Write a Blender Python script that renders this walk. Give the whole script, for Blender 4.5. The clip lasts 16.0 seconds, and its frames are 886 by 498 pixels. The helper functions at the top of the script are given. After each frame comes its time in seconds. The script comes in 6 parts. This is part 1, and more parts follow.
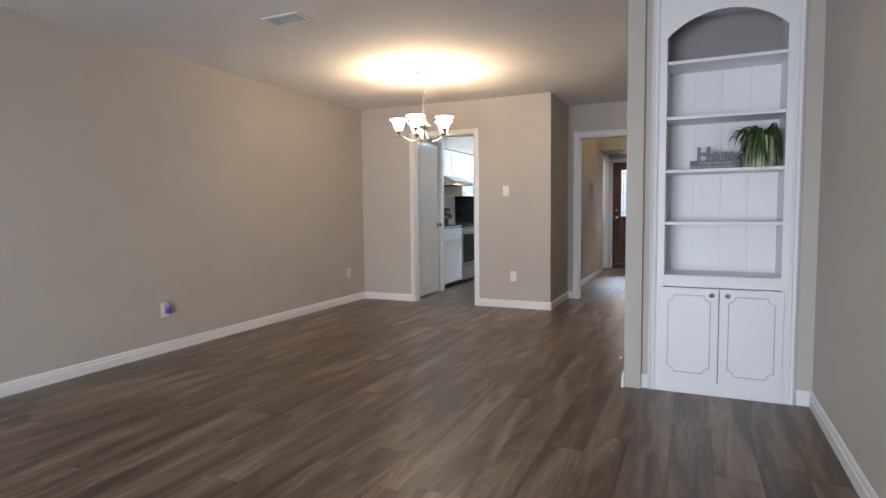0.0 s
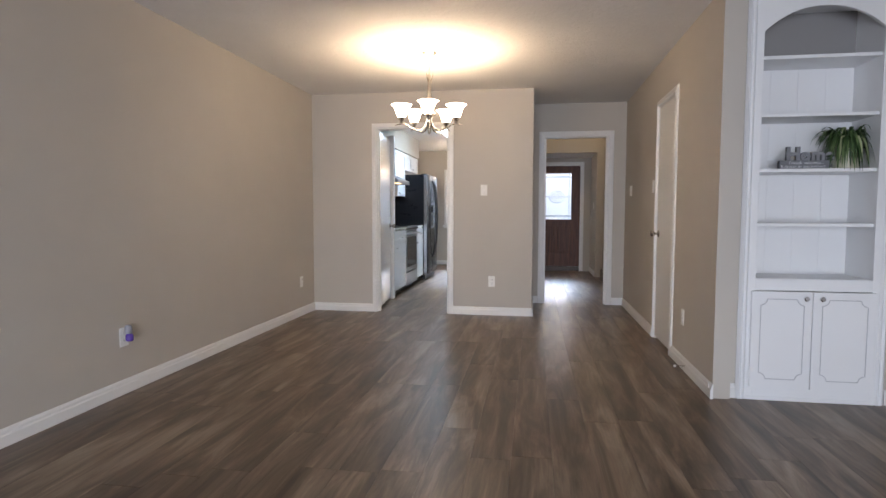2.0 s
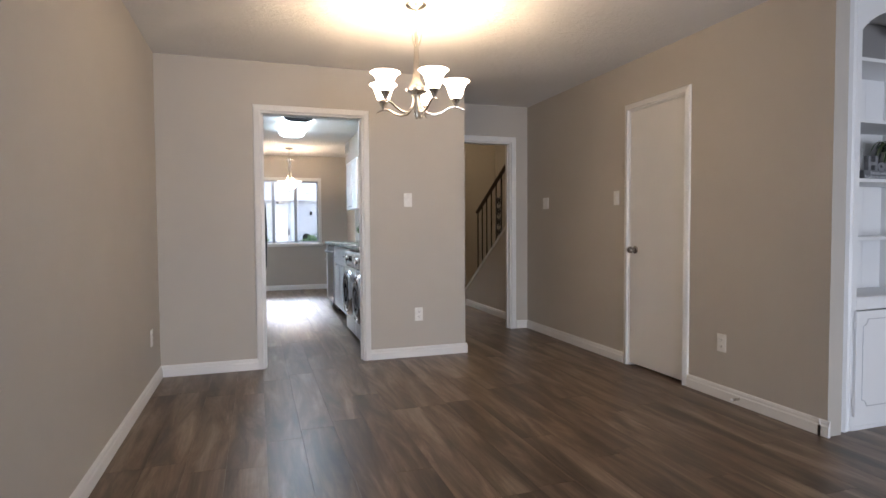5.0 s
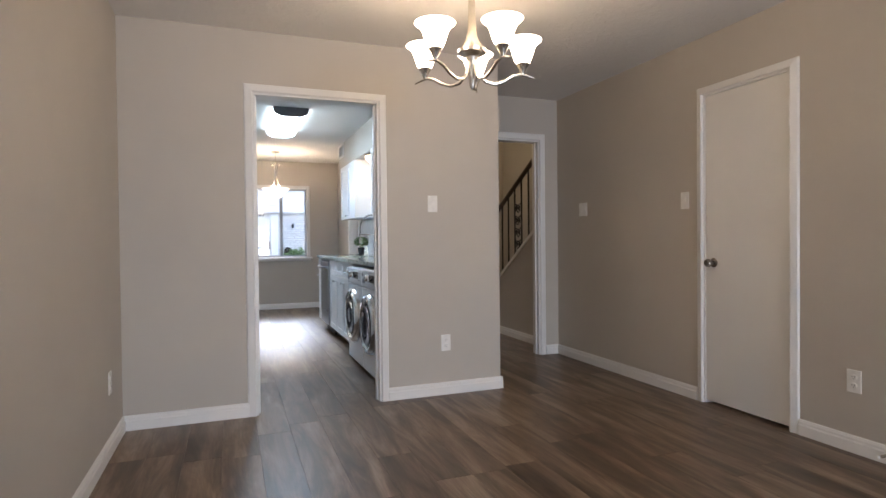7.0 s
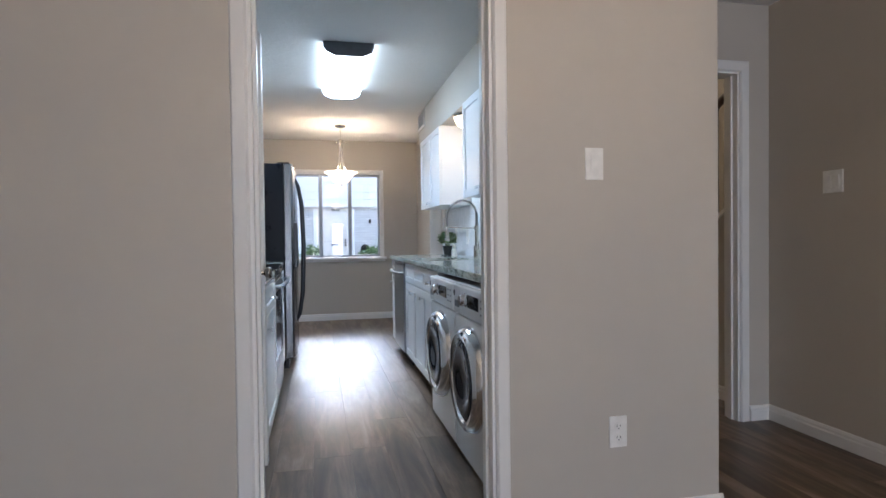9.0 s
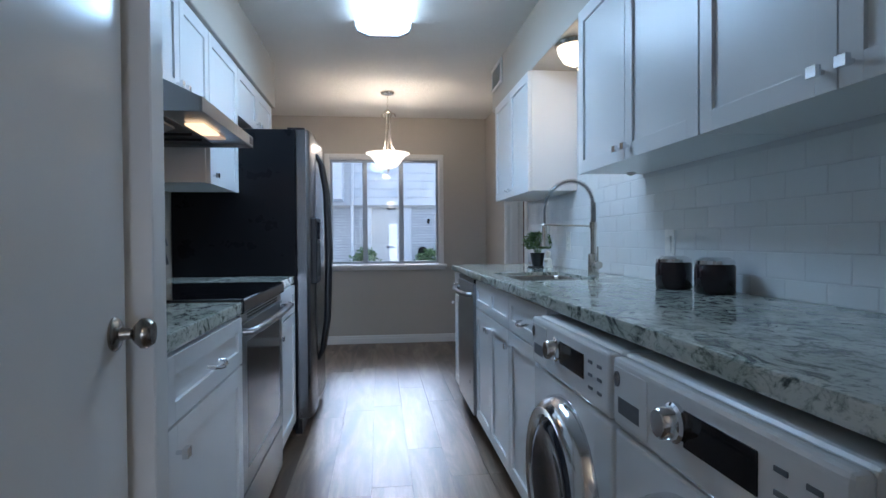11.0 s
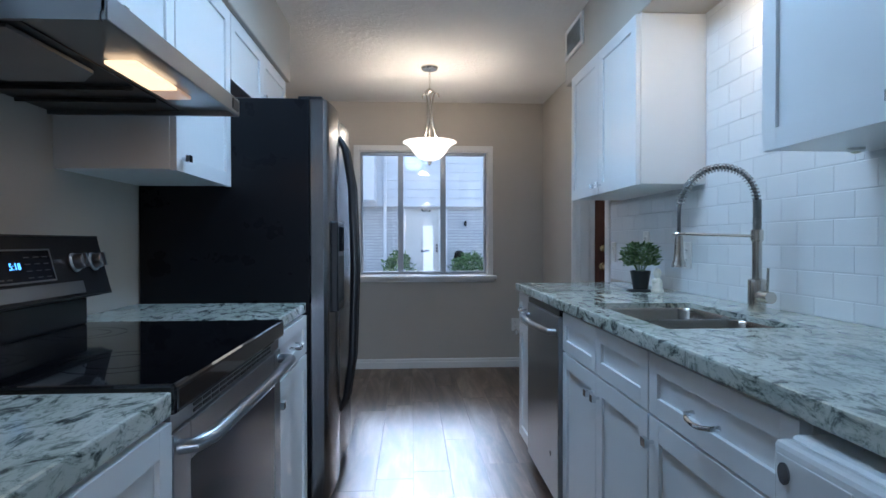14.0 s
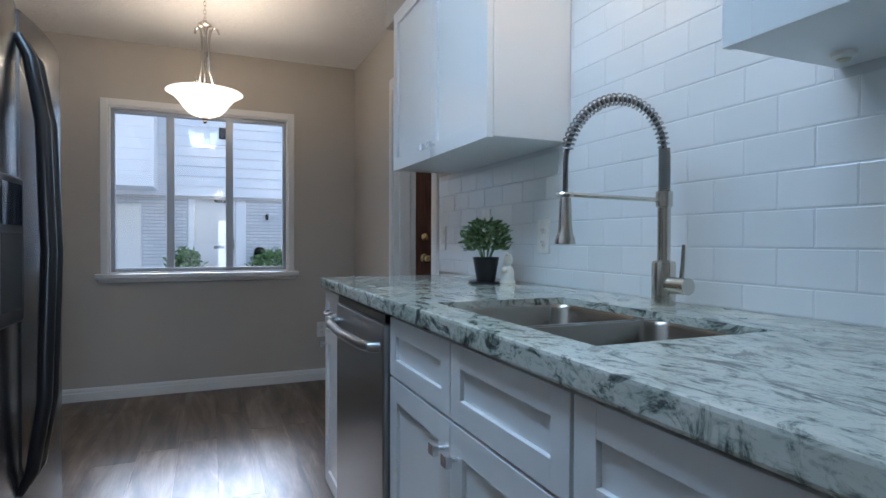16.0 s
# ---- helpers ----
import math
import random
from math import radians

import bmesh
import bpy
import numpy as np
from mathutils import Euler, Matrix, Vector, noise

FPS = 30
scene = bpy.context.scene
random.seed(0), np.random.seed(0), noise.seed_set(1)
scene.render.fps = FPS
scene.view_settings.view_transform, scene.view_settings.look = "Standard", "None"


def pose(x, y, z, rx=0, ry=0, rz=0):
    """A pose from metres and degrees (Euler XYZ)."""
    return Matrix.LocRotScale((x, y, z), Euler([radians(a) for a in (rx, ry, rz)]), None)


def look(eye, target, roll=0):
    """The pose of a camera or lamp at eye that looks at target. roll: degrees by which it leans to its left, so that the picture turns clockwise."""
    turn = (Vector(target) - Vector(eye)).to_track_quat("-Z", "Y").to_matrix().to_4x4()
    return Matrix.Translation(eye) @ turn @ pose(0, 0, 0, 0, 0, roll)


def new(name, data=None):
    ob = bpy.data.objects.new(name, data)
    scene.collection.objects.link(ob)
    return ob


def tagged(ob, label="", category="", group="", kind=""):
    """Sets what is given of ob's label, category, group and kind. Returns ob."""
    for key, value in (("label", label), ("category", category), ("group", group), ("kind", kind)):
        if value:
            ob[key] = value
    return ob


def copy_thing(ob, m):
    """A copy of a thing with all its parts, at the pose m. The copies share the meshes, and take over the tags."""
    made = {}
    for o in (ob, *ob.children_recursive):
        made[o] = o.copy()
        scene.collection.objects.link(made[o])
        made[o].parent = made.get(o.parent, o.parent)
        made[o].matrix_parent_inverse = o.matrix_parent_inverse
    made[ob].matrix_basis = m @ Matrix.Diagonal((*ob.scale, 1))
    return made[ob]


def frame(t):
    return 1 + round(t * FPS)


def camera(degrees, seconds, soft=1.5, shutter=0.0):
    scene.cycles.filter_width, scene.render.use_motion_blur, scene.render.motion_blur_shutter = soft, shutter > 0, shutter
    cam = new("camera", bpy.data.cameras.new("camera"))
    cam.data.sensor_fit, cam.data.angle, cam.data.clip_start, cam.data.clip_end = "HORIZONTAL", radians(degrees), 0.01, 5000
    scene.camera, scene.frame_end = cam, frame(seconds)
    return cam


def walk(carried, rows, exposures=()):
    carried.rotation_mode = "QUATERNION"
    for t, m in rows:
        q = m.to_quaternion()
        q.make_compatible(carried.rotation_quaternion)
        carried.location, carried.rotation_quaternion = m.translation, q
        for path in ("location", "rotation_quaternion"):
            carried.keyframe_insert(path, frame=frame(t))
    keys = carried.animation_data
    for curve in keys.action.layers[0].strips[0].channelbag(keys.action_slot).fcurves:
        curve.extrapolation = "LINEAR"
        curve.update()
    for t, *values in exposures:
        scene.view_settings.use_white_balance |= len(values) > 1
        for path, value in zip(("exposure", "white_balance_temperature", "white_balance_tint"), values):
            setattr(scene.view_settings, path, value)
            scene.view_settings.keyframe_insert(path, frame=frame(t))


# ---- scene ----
cam = camera(76.8, 16.0)
PATH = [
    (0, (0.095, 0.424, 1.15), (-0.731, 2.24, 1.011), -0.6),
    (0.5, (-0.169, 0.414, 1.134), (-0.925, 2.26, 0.999), -0.1),
    (1, (-0.522, 0.479, 1.123), (-1.154, 2.372, 0.99), 0.1),
    (1.5, (-0.958, 0.524, 1.136), (-1.436, 2.461, 1.002), 0.2),
    (2, (-1.395, 0.577, 1.122), (-1.715, 2.547, 0.992), 0.1),
    (2.5, (-1.881, 0.646, 1.131), (-2.001, 2.639, 1.003), 0.1),
    (3, (-2.335, 0.784, 1.142), (-2.214, 2.776, 1.015), 0.1),
    (3.5, (-2.714, 1.028, 1.119), (-2.397, 3.0, 1.001), 0.1),
    (4, (-2.993, 1.333, 1.131), (-2.521, 3.274, 1.02), 0.0),
    (6.5, (-3.251, 2.745, 1.122), (-2.56, 4.622, 1.09), -0.6),
    (7, (-3.276, 2.925, 1.104), (-2.568, 4.795, 1.074), -0.6),
    (7.5, (-3.205, 3.289, 1.099), (-2.497, 5.16, 1.066), -0.8),
    (8, (-3.125, 3.753, 1.101), (-2.488, 5.649, 1.062), -0.7),
    (8.5, (-3.034, 4.26, 1.106), (-2.495, 6.186, 1.063), -0.9),
    (9, (-2.927, 4.784, 1.101), (-2.491, 6.735, 1.062), -0.7),
    (9.5, (-2.859, 5.29, 1.071), (-2.530, 7.262, 1.046), -0.6),
    (10, (-2.764, 5.733, 1.083), (-2.527, 7.718, 1.056), -0.5),
    (12.5, (-2.73, 7.154, 1.152), (-2.512, 9.142, 1.117), -0.3),
    (13, (-2.74, 7.292, 1.162), (-2.567, 9.284, 1.132), -0.3),
    (13.5, (-2.766, 7.364, 1.162), (-2.643, 9.36, 1.134), -0.1),
    (14, (-2.791, 7.394, 1.161), (-2.676, 9.39, 1.136), -0.1),
    (14.5, (-2.82, 7.418, 1.157), (-2.693, 9.413, 1.133), -0.0),
    (15, (-2.822, 7.531, 1.141), (-2.597, 9.519, 1.116), 0.0),
    (15.5, (-2.726, 7.817, 1.109), (-2.275, 9.765, 1.081), 0.2),
    (16, (-2.633, 8.157, 1.082), (-1.86, 10.002, 1.055), 0.2),
]
EXPOSURES = [(0.0, 2.85, 6650, 18), (3.0, 2.76, 6620, 19), (7.0, 2.72, 6450, 18), (8.2, 2.72, 6380, 18), (9.5, 2.25, 5950, 17), (10.2, 2.02, 5780, 16), (12.3, 1.82, 5430, 13), (14.5, 1.83, 5500, 14), (16.0, 1.80, 5850, 15)]
walk(cam, [(t, look(eye, target, roll)) for t, eye, target, roll in PATH], EXPOSURES)

# ---- world, sun, exposure ----
world = bpy.data.worlds.new("world")
scene.world = world
world.use_nodes = True
wn = world.node_tree
sky = wn.nodes.new("ShaderNodeTexSky")
sky.sky_type, sky.sun_disc = "NISHITA", False
sky.sun_elevation, sky.sun_rotation = radians(31), radians(0)
sky.air_density, sky.dust_density, sky.ozone_density = 1.3, 3.2, 0.6
wn.nodes["Background"].inputs["Strength"].default_value = 0.15
wn.links.new(sky.outputs[0], wn.nodes["Background"].inputs["Color"])
sun = new("sun", bpy.data.lights.new("sun", "SUN"))
sun.data.energy, sun.data.angle, sun.data.color = 0.46, radians(16), (0.48, 0.72, 1.0)
sun.matrix_world = look((-2.5, 30, 12.02), (-2.7, 10, 0))


def lamp(name, kind, m, watts, colour, size=0.1, size_y=None):
    data = bpy.data.lights.new(name, kind)
    data.energy, data.color = watts, colour
    if kind == "AREA":
        data.shape, data.size, data.size_y = "RECTANGLE", size, size_y or size
    elif kind == "POINT":
        data.shadow_soft_size = size
    ob = new(name, data)
    ob.matrix_world = m
    return ob


# daylight through the glazed opening at the living room's rear, and through the kitchen window
rear = lamp("daylight_rear", "AREA", look((-1.35, -2.25, 0.92), (-1.6, 4, -0.55)), 16.0, (0.77, 0.88, 1.0), 2.0, 1.65)
rear.data.spread = radians(125)
WARM = (1.0, 0.75, 0.46)
CHX, CHY = -2.265, 5.206
for k in range(5):
    a = radians(72 * k + 62)
    lamp("chandelier_bulb", "POINT", pose(CHX + 0.235 * math.cos(a), CHY + 0.235 * math.sin(a), 2.004), 0.78, WARM, 0.05)
lamp("pendant_bulb", "POINT", pose(-2.651, 11.499, 1.91), 3.2, (1.0, 0.80, 0.56), 0.05)
lamp("tube_light", "AREA", look((-2.70, 9.28, 2.335), (-2.70, 9.28, 0)), 3.0, (0.45, 0.73, 1.0), 0.30, 1.15)
lamp("hood_bulb", "AREA", look((-3.43, 8.78, 1.546), (-3.43, 8.78, 0)), 0.09, (1.0, 0.60, 0.30), 0.08, 0.34)
lamp("sink_bulb", "POINT", pose(-1.73, 9.19, 1.955), 0.68, (1.0, 0.74, 0.45), 0.05)
lamp("stair_bulb", "POINT", pose(-0.55, 9.4, 2.9), 2.6, (1.0, 0.80, 0.50), 0.08)

# ---- materials ----


def material(name):
    m = bpy.data.materials.new(name)
    m.use_nodes = True
    t = m.node_tree
    return m, t, t.nodes["Principled BSDF"]


def nd(t, kind, **values):
    n = t.nodes.new(kind)
    for k, v in values.items():
        n.inputs[k.replace("_", " ")].default_value = v
    return n


def ramp(t, fac, stops):
    r = t.nodes.new("ShaderNodeValToRGB")
    while len(r.color_ramp.elements) < len(stops):
        r.color_ramp.elements.new(0.5)
    for e, (p, c) in zip(r.color_ramp.elements, stops):
        e.position, e.color = p, (*c, 1)
    t.links.new(fac, r.inputs[0])
    return r


def mixc(t, fac, a, b, how="MIX"):
    n = t.nodes.new("ShaderNodeMix")
    n.data_type, n.blend_type = "RGBA", how
    for sock, v in ((n.inputs[0], fac), (n.inputs[6], a), (n.inputs[7], b)):
        if isinstance(v, (int, float)):
            sock.default_value = v
        elif isinstance(v, tuple):
            sock.default_value = (*v, 1)
        else:
            t.links.new(v, sock)
    return n.outputs[2]


def bump(t, p, height, strength, dist):
    b = nd(t, "ShaderNodeBump", Strength=strength, Distance=dist)
    t.links.new(height, b.inputs["Height"])
    t.links.new(b.outputs[0], p.inputs["Normal"])


def coords(t, scale=(1, 1, 1), which="Object"):
    c = t.nodes.new("ShaderNodeTexCoord")
    m = nd(t, "ShaderNodeMapping", Scale=scale)
    t.links.new(c.outputs[which], m.inputs[0])
    return m.outputs[0]


def noise_of(t, vec, scale, detail=4.0, rough=0.55, dist=0.0):
    n = nd(t, "ShaderNodeTexNoise", Scale=scale, Detail=detail, Roughness=rough, Distortion=dist)
    t.links.new(vec, n.inputs["Vector"])
    return n


def paint(name, colour, rough, grain=140.0, bumpy=0.12, dist=0.002, vary=0.05, spec=0.5, rv=0.05):
    m, t, p = material(name)
    v = coords(t)
    big = noise_of(t, v, 1.3, 5)
    lo, hi = tuple(c * (1 - vary) for c in colour), tuple(min(1, c * (1 + vary)) for c in colour)
    r = ramp(t, big.outputs[0], [(0.3, lo), (0.7, hi)])
    t.links.new(r.outputs[0], p.inputs["Base Color"])
    p.inputs["Specular IOR Level"].default_value = spec
    rr = noise_of(t, v, 7.0, 4)
    mr = nd(t, "ShaderNodeMapRange", To_Min=max(0, rough - rv), To_Max=rough + rv)
    t.links.new(rr.outputs[0], mr.inputs[0])
    t.links.new(mr.outputs[0], p.inputs["Roughness"])
    fine = noise_of(t, v, grain, 3)
    bump(t, p, fine.outputs[0], bumpy, dist)
    return m


def metal(name, colour, rough, stretch=(1, 1, 1), grain=220.0):
    m, t, p = material(name)
    v = coords(t, stretch)
    n = noise_of(t, v, grain, 3)
    p.inputs["Base Color"].default_value = (*colour, 1)
    p.inputs["Metallic"].default_value = 1.0
    mr = nd(t, "ShaderNodeMapRange", To_Min=rough * 0.88, To_Max=rough * 1.15)
    t.links.new(n.outputs[0], mr.inputs[0])
    p.inputs["Roughness"].default_value = rough
    if max(stretch) > 1:
        t.links.new(mr.outputs[0], p.inputs["Roughness"])
        bump(t, p, n.outputs[0], 0.04, 0.001)
    return m


def plain(name, colour, rough, metallic=0.0, spec=0.5, coat=0.0):
    m, t, p = material(name)
    n = noise_of(t, coords(t), 30.0, 3)
    r = ramp(t, n.outputs[0], [(0.3, tuple(c * 0.92 for c in colour)), (0.7, tuple(min(1, c * 1.06) for c in colour))])
    t.links.new(r.outputs[0], p.inputs["Base Color"])
    p.inputs["Roughness"].default_value, p.inputs["Metallic"].default_value = rough, metallic
    p.inputs["Specular IOR Level"].default_value, p.inputs["Coat Weight"].default_value = spec, coat
    return m


def glow(name, colour, strength, base=(0.9, 0.9, 0.88)):
    m, t, p = material(name)
    p.inputs["Base Color"].default_value = (*base, 1)
    p.inputs["Roughness"].default_value = 0.35
    p.inputs["Emission Color"].default_value = (*colour, 1)
    p.inputs["Emission Strength"].default_value = strength
    return m


WALL = paint("wall_paint_greige", (0.49, 0.451, 0.398), 0.62, 120, 0.10, 0.0015, 0.03)
TRIM = paint("trim_paint_white", (0.76, 0.755, 0.74), 0.35, 60, 0.03, 0.001, 0.03)
SHELFW = paint("bookcase_paint_white", (0.79, 0.795, 0.80), 0.42, 70, 0.05, 0.001, 0.03)
DOORW = paint("door_paint_white", (0.74, 0.73, 0.705), 0.38, 50, 0.04, 0.001, 0.03)
CABW = paint("cabinet_lacquer_white", (0.79, 0.80, 0.81), 0.30, 90, 0.01, 0.0003, 0.008, 0.5, 0.012)
DOORGLOSS = paint("door_enamel_white", (0.74, 0.73, 0.71), 0.17, 50, 0.03, 0.001, 0.03)
PLATE = plain("plate_plastic_white", (0.80, 0.79, 0.76), 0.35)
# near-black for the shade in slots, ducts and recesses; also badge, floor base
SLOT = plain("slot_dark", (0.03, 0.03, 0.03), 0.5)
NICKEL = metal("brushed_nickel", (0.62, 0.58, 0.52), 0.27)
KNOBM = metal("door_knob_aged_nickel", (0.34, 0.30, 0.26), 0.25)
CHROME = metal("chrome", (0.75, 0.76, 0.78), 0.12)
STEEL = metal("stainless_steel", (0.25, 0.255, 0.27), 0.24, (1, 1, 30), 60)
STEELH = metal("stainless_brushed", (0.36, 0.37, 0.385), 0.30, (30, 30, 1), 40)
SINKM = metal("sink_steel", (0.36, 0.325, 0.29), 0.27)
BLACK = plain("black_plastic", (0.012, 0.012, 0.014), 0.28)
BLACKSIDE = paint("fridge_side_black", (0.009, 0.0095, 0.012), 0.28, 260, 0.12, 0.0006, 0.1, 0.16, 0.03)
GLASSBLK = plain("black_ceramic_glass", (0.006, 0.006, 0.008), 0.05, coat=0.4)
OVENGL = plain("oven_glass_dark", (0.014, 0.016, 0.022), 0.08, spec=0.2)
BROWNRAIL = plain("handrail_wood_dark", (0.045, 0.022, 0.014), 0.38)
IRON = plain("wrought_iron", (0.022, 0.018, 0.016), 0.5, 0.6)
POTCREAM = plain("ceramic_pot_cream", (0.62, 0.60, 0.46), 0.3)
LILAC = plain("air_freshener_liquid", (0.10, 0.05, 0.32), 0.15)
WASHW = paint("washer_enamel_white", (0.80, 0.81, 0.82), 0.22, 40, 0.01, 0.0005, 0.01)
CHANDSHADE = glow("chandelier_glass_lit", (1.0, 0.82, 0.60), 2.2)
PENDSHADE = glow("pendant_alabaster_lit", (1.0, 0.86, 0.66), 0.42)
DOMESHADE = glow("dome_glass_lit", (1.0, 0.80, 0.48), 0.62)
TUBEGLOW = glow("tube_diffuser_lit", (0.70, 0.90, 1.0), 1.9)
HOODGLOW = glow("hood_lens_lit", (1.0, 0.64, 0.32), 0.50)
HOODREFLECT = glow("hood_lens_reflection", (1.0, 0.55, 0.28), 0.10)
CLOCKGLOW = glow("clock_digits_lit", (0.12, 0.42, 1.0), 0.9, (0.05, 0.1, 0.2))
GREYCAP = plain("light_endcap_grey", (0.14, 0.15, 0.17), 0.5)

# textured ceiling
CEIL, t_, p_ = material("ceiling_knockdown_white")
v_ = coords(t_)
n_ = noise_of(t_, v_, 26.0, 5, 0.6, 0.6)
r_ = ramp(t_, n_.outputs[0], [(0.45, (0, 0, 0)), (0.62, (1, 1, 1))])
bump(t_, p_, r_.outputs[0], 0.35, 0.004)
b_ = noise_of(t_, v_, 0.9, 4)
t_.links.new(ramp(t_, b_.outputs[0], [(0.3, (0.70, 0.69, 0.67)), (0.7, (0.77, 0.76, 0.745))]).outputs[0], p_.inputs["Base Color"])
p_.inputs["Roughness"].default_value = 0.85

# vinyl planks: long streaks of taupe and umber, each plank with its own share
WOOD, t_, p_ = material("vinyl_plank_brown")
oi = t_.nodes.new("ShaderNodeObjectInfo")
tc = t_.nodes.new("ShaderNodeTexCoord")
off = t_.nodes.new("ShaderNodeVectorMath")
off.operation = "MULTIPLY_ADD"
comb = t_.nodes.new("ShaderNodeCombineXYZ")
for i in range(3):
    t_.links.new(oi.outputs["Random"], comb.inputs[i])
off.inputs[1].default_value = (37.0, 91.0, 13.0)
t_.links.new(comb.outputs[0], off.inputs[0])
t_.links.new(tc.outputs["Object"], off.inputs[2])
mp = nd(t_, "ShaderNodeMapping", Scale=(6.0, 0.8, 1.0))
t_.links.new(off.outputs[0], mp.inputs[0])
streak = noise_of(t_, mp.outputs[0], 1.5, 6, 0.62, 0.6)
mp2 = nd(t_, "ShaderNodeMapping", Scale=(60.0, 2.2, 1.0))
t_.links.new(off.outputs[0], mp2.inputs[0])
grain = noise_of(t_, mp2.outputs[0], 1.6, 5, 0.7, 0.4)
c1 = ramp(t_, streak.outputs[0], [(0.32, (0.052, 0.034, 0.022)), (0.45, (0.112, 0.075, 0.049)), (0.54, (0.178, 0.126, 0.087)), (0.67, (0.285, 0.222, 0.162))])
c2 = ramp(t_, grain.outputs[0], [(0.3, (0.62, 0.60, 0.58)), (0.7, (1.12, 1.12, 1.12))])
c3 = mixc(t_, 0.8, c1.outputs[0], c2.outputs[0], "MULTIPLY")
tone = ramp(t_, oi.outputs["Random"], [(0.0, (0.85, 0.82, 0.79)), (0.5, (1.0, 0.98, 0.96)), (1.0, (1.16, 1.16, 1.16))])
t_.links.new(mixc(t_, 1.0, c3, tone.outputs[0], "MULTIPLY"), p_.inputs["Base Color"])
mr_ = nd(t_, "ShaderNodeMapRange", To_Min=0.27, To_Max=0.44)
t_.links.new(grain.outputs[0], mr_.inputs[0])
t_.links.new(mr_.outputs[0], p_.inputs["Roughness"])
bump(t_, p_, grain.outputs[0], 0.12, 0.0015)

# granite: pale green-white ground, dark drifting veins and specks
STONE, t_, p_ = material("granite_pale_green")
v_ = coords(t_, (1.0, 0.55, 1.0))
warp = noise_of(t_, v_, 4.0, 4, 0.6, 1.6)
vein = noise_of(t_, v_, 13.0, 8, 0.70, 2.4)
fleck = noise_of(t_, v_, 34.0, 6, 0.72, 1.6)
spk = noise_of(t_, v_, 95.0, 4, 0.7, 0.5)
g0 = ramp(t_, warp.outputs[0], [(0.32, (0.42, 0.46, 0.41)), (0.5, (0.58, 0.61, 0.55)), (0.7, (0.70, 0.71, 0.66))])
g1 = ramp(t_, vein.outputs[0], [(0.36, (0.12, 0.14, 0.15)), (0.41, (0.34, 0.37, 0.37)), (0.45, (0.72, 0.75, 0.73)), (0.50, (1, 1, 1))])
g3 = ramp(t_, fleck.outputs[0], [(0.32, (0.22, 0.24, 0.25)), (0.40, (0.66, 0.69, 0.67)), (0.47, (1, 1, 1))])
g2 = ramp(t_, spk.outputs[0], [(0.32, (0.35, 0.38, 0.40)), (0.46, (1, 1, 1))])
gm = mixc(t_, 1.0, g0.outputs[0], g1.outputs[0], "MULTIPLY")
gm = mixc(t_, 0.85, gm, g3.outputs[0], "MULTIPLY")
t_.links.new(mixc(t_, 0.6, gm, g2.outputs[0], "MULTIPLY"), p_.inputs["Base Color"])
p_.inputs["Roughness"].default_value = 0.11
bump(t_, p_, spk.outputs[0], 0.02, 0.0005)

# glazed tile, grout
TILE, t_, p_ = material("subway_tile_white")
oi = t_.nodes.new("ShaderNodeObjectInfo")
t_.links.new(ramp(t_, oi.outputs["Random"], [(0.0, (0.76, 0.78, 0.79)), (1.0, (0.82, 0.83, 0.84))]).outputs[0], p_.inputs["Base Color"])
p_.inputs["Roughness"].default_value = 0.12
n_ = noise_of(t_, coords(t_), 9.0, 2)
bump(t_, p_, n_.outputs[0], 0.08, 0.004)
GROUT = paint("grout_white", (0.66, 0.67, 0.69), 0.8, 200, 0.2, 0.001)

# front door wood
MAHOG, t_, p_ = material("front_door_mahogany")
v_ = coords(t_, (14, 14, 0.9))
n_ = noise_of(t_, v_, 2.0, 6, 0.65, 0.8)
t_.links.new(ramp(t_, n_.outputs[0], [(0.3, (0.050, 0.018, 0.011)), (0.55, (0.115, 0.042, 0.024)), (0.75, (0.17, 0.068, 0.040))]).outputs[0], p_.inputs["Base Color"])
p_.inputs["Roughness"].default_value = 0.42
p_.inputs["Specular IOR Level"].default_value = 0.3
bump(t_, p_, n_.outputs[0], 0.1, 0.001)

# clear glass and leaded frosted glass
GLASS, t_, p_ = material("window_glass")
p_.inputs["Transmission Weight"].default_value = 1.0
p_.inputs["Roughness"].default_value = 0.0
p_.inputs["IOR"].default_value = 1.45
FROST, t_, p_ = material("door_glass_textured")
p_.inputs["Base Color"].default_value = (0.62, 0.66, 0.70, 1)
p_.inputs["Transmission Weight"].default_value = 1.0
p_.inputs["Roughness"].default_value = 0.35
n_ = noise_of(t_, coords(t_), 60.0, 3)
bump(t_, p_, n_.outputs[0], 0.5, 0.003)
DOORGLASS = plain("washer_door_glass", (0.03, 0.032, 0.04), 0.06)

# leaves
LEAF, t_, p_ = material("leaf_green")
oi = t_.nodes.new("ShaderNodeNewGeometry")
t_.links.new(ramp(t_, oi.outputs["Random Per Island"], [(0.0, (0.035, 0.08, 0.022)), (0.6, (0.11, 0.20, 0.06)), (1.0, (0.26, 0.36, 0.15))]).outputs[0], p_.inputs["Base Color"])
p_.inputs["Roughness"].default_value = 0.45
SPIDER, t_, p_ = material("spider_plant_leaf")
oi = t_.nodes.new("ShaderNodeNewGeometry")
t_.links.new(ramp(t_, oi.outputs["Random Per Island"], [(0.0, (0.022, 0.050, 0.016)), (0.65, (0.055, 0.110, 0.032)), (0.9, (0.14, 0.20, 0.075)), (1.0, (0.42, 0.46, 0.26))]).outputs[0], p_.inputs["Base Color"])
p_.inputs["Roughness"].default_value = 0.4

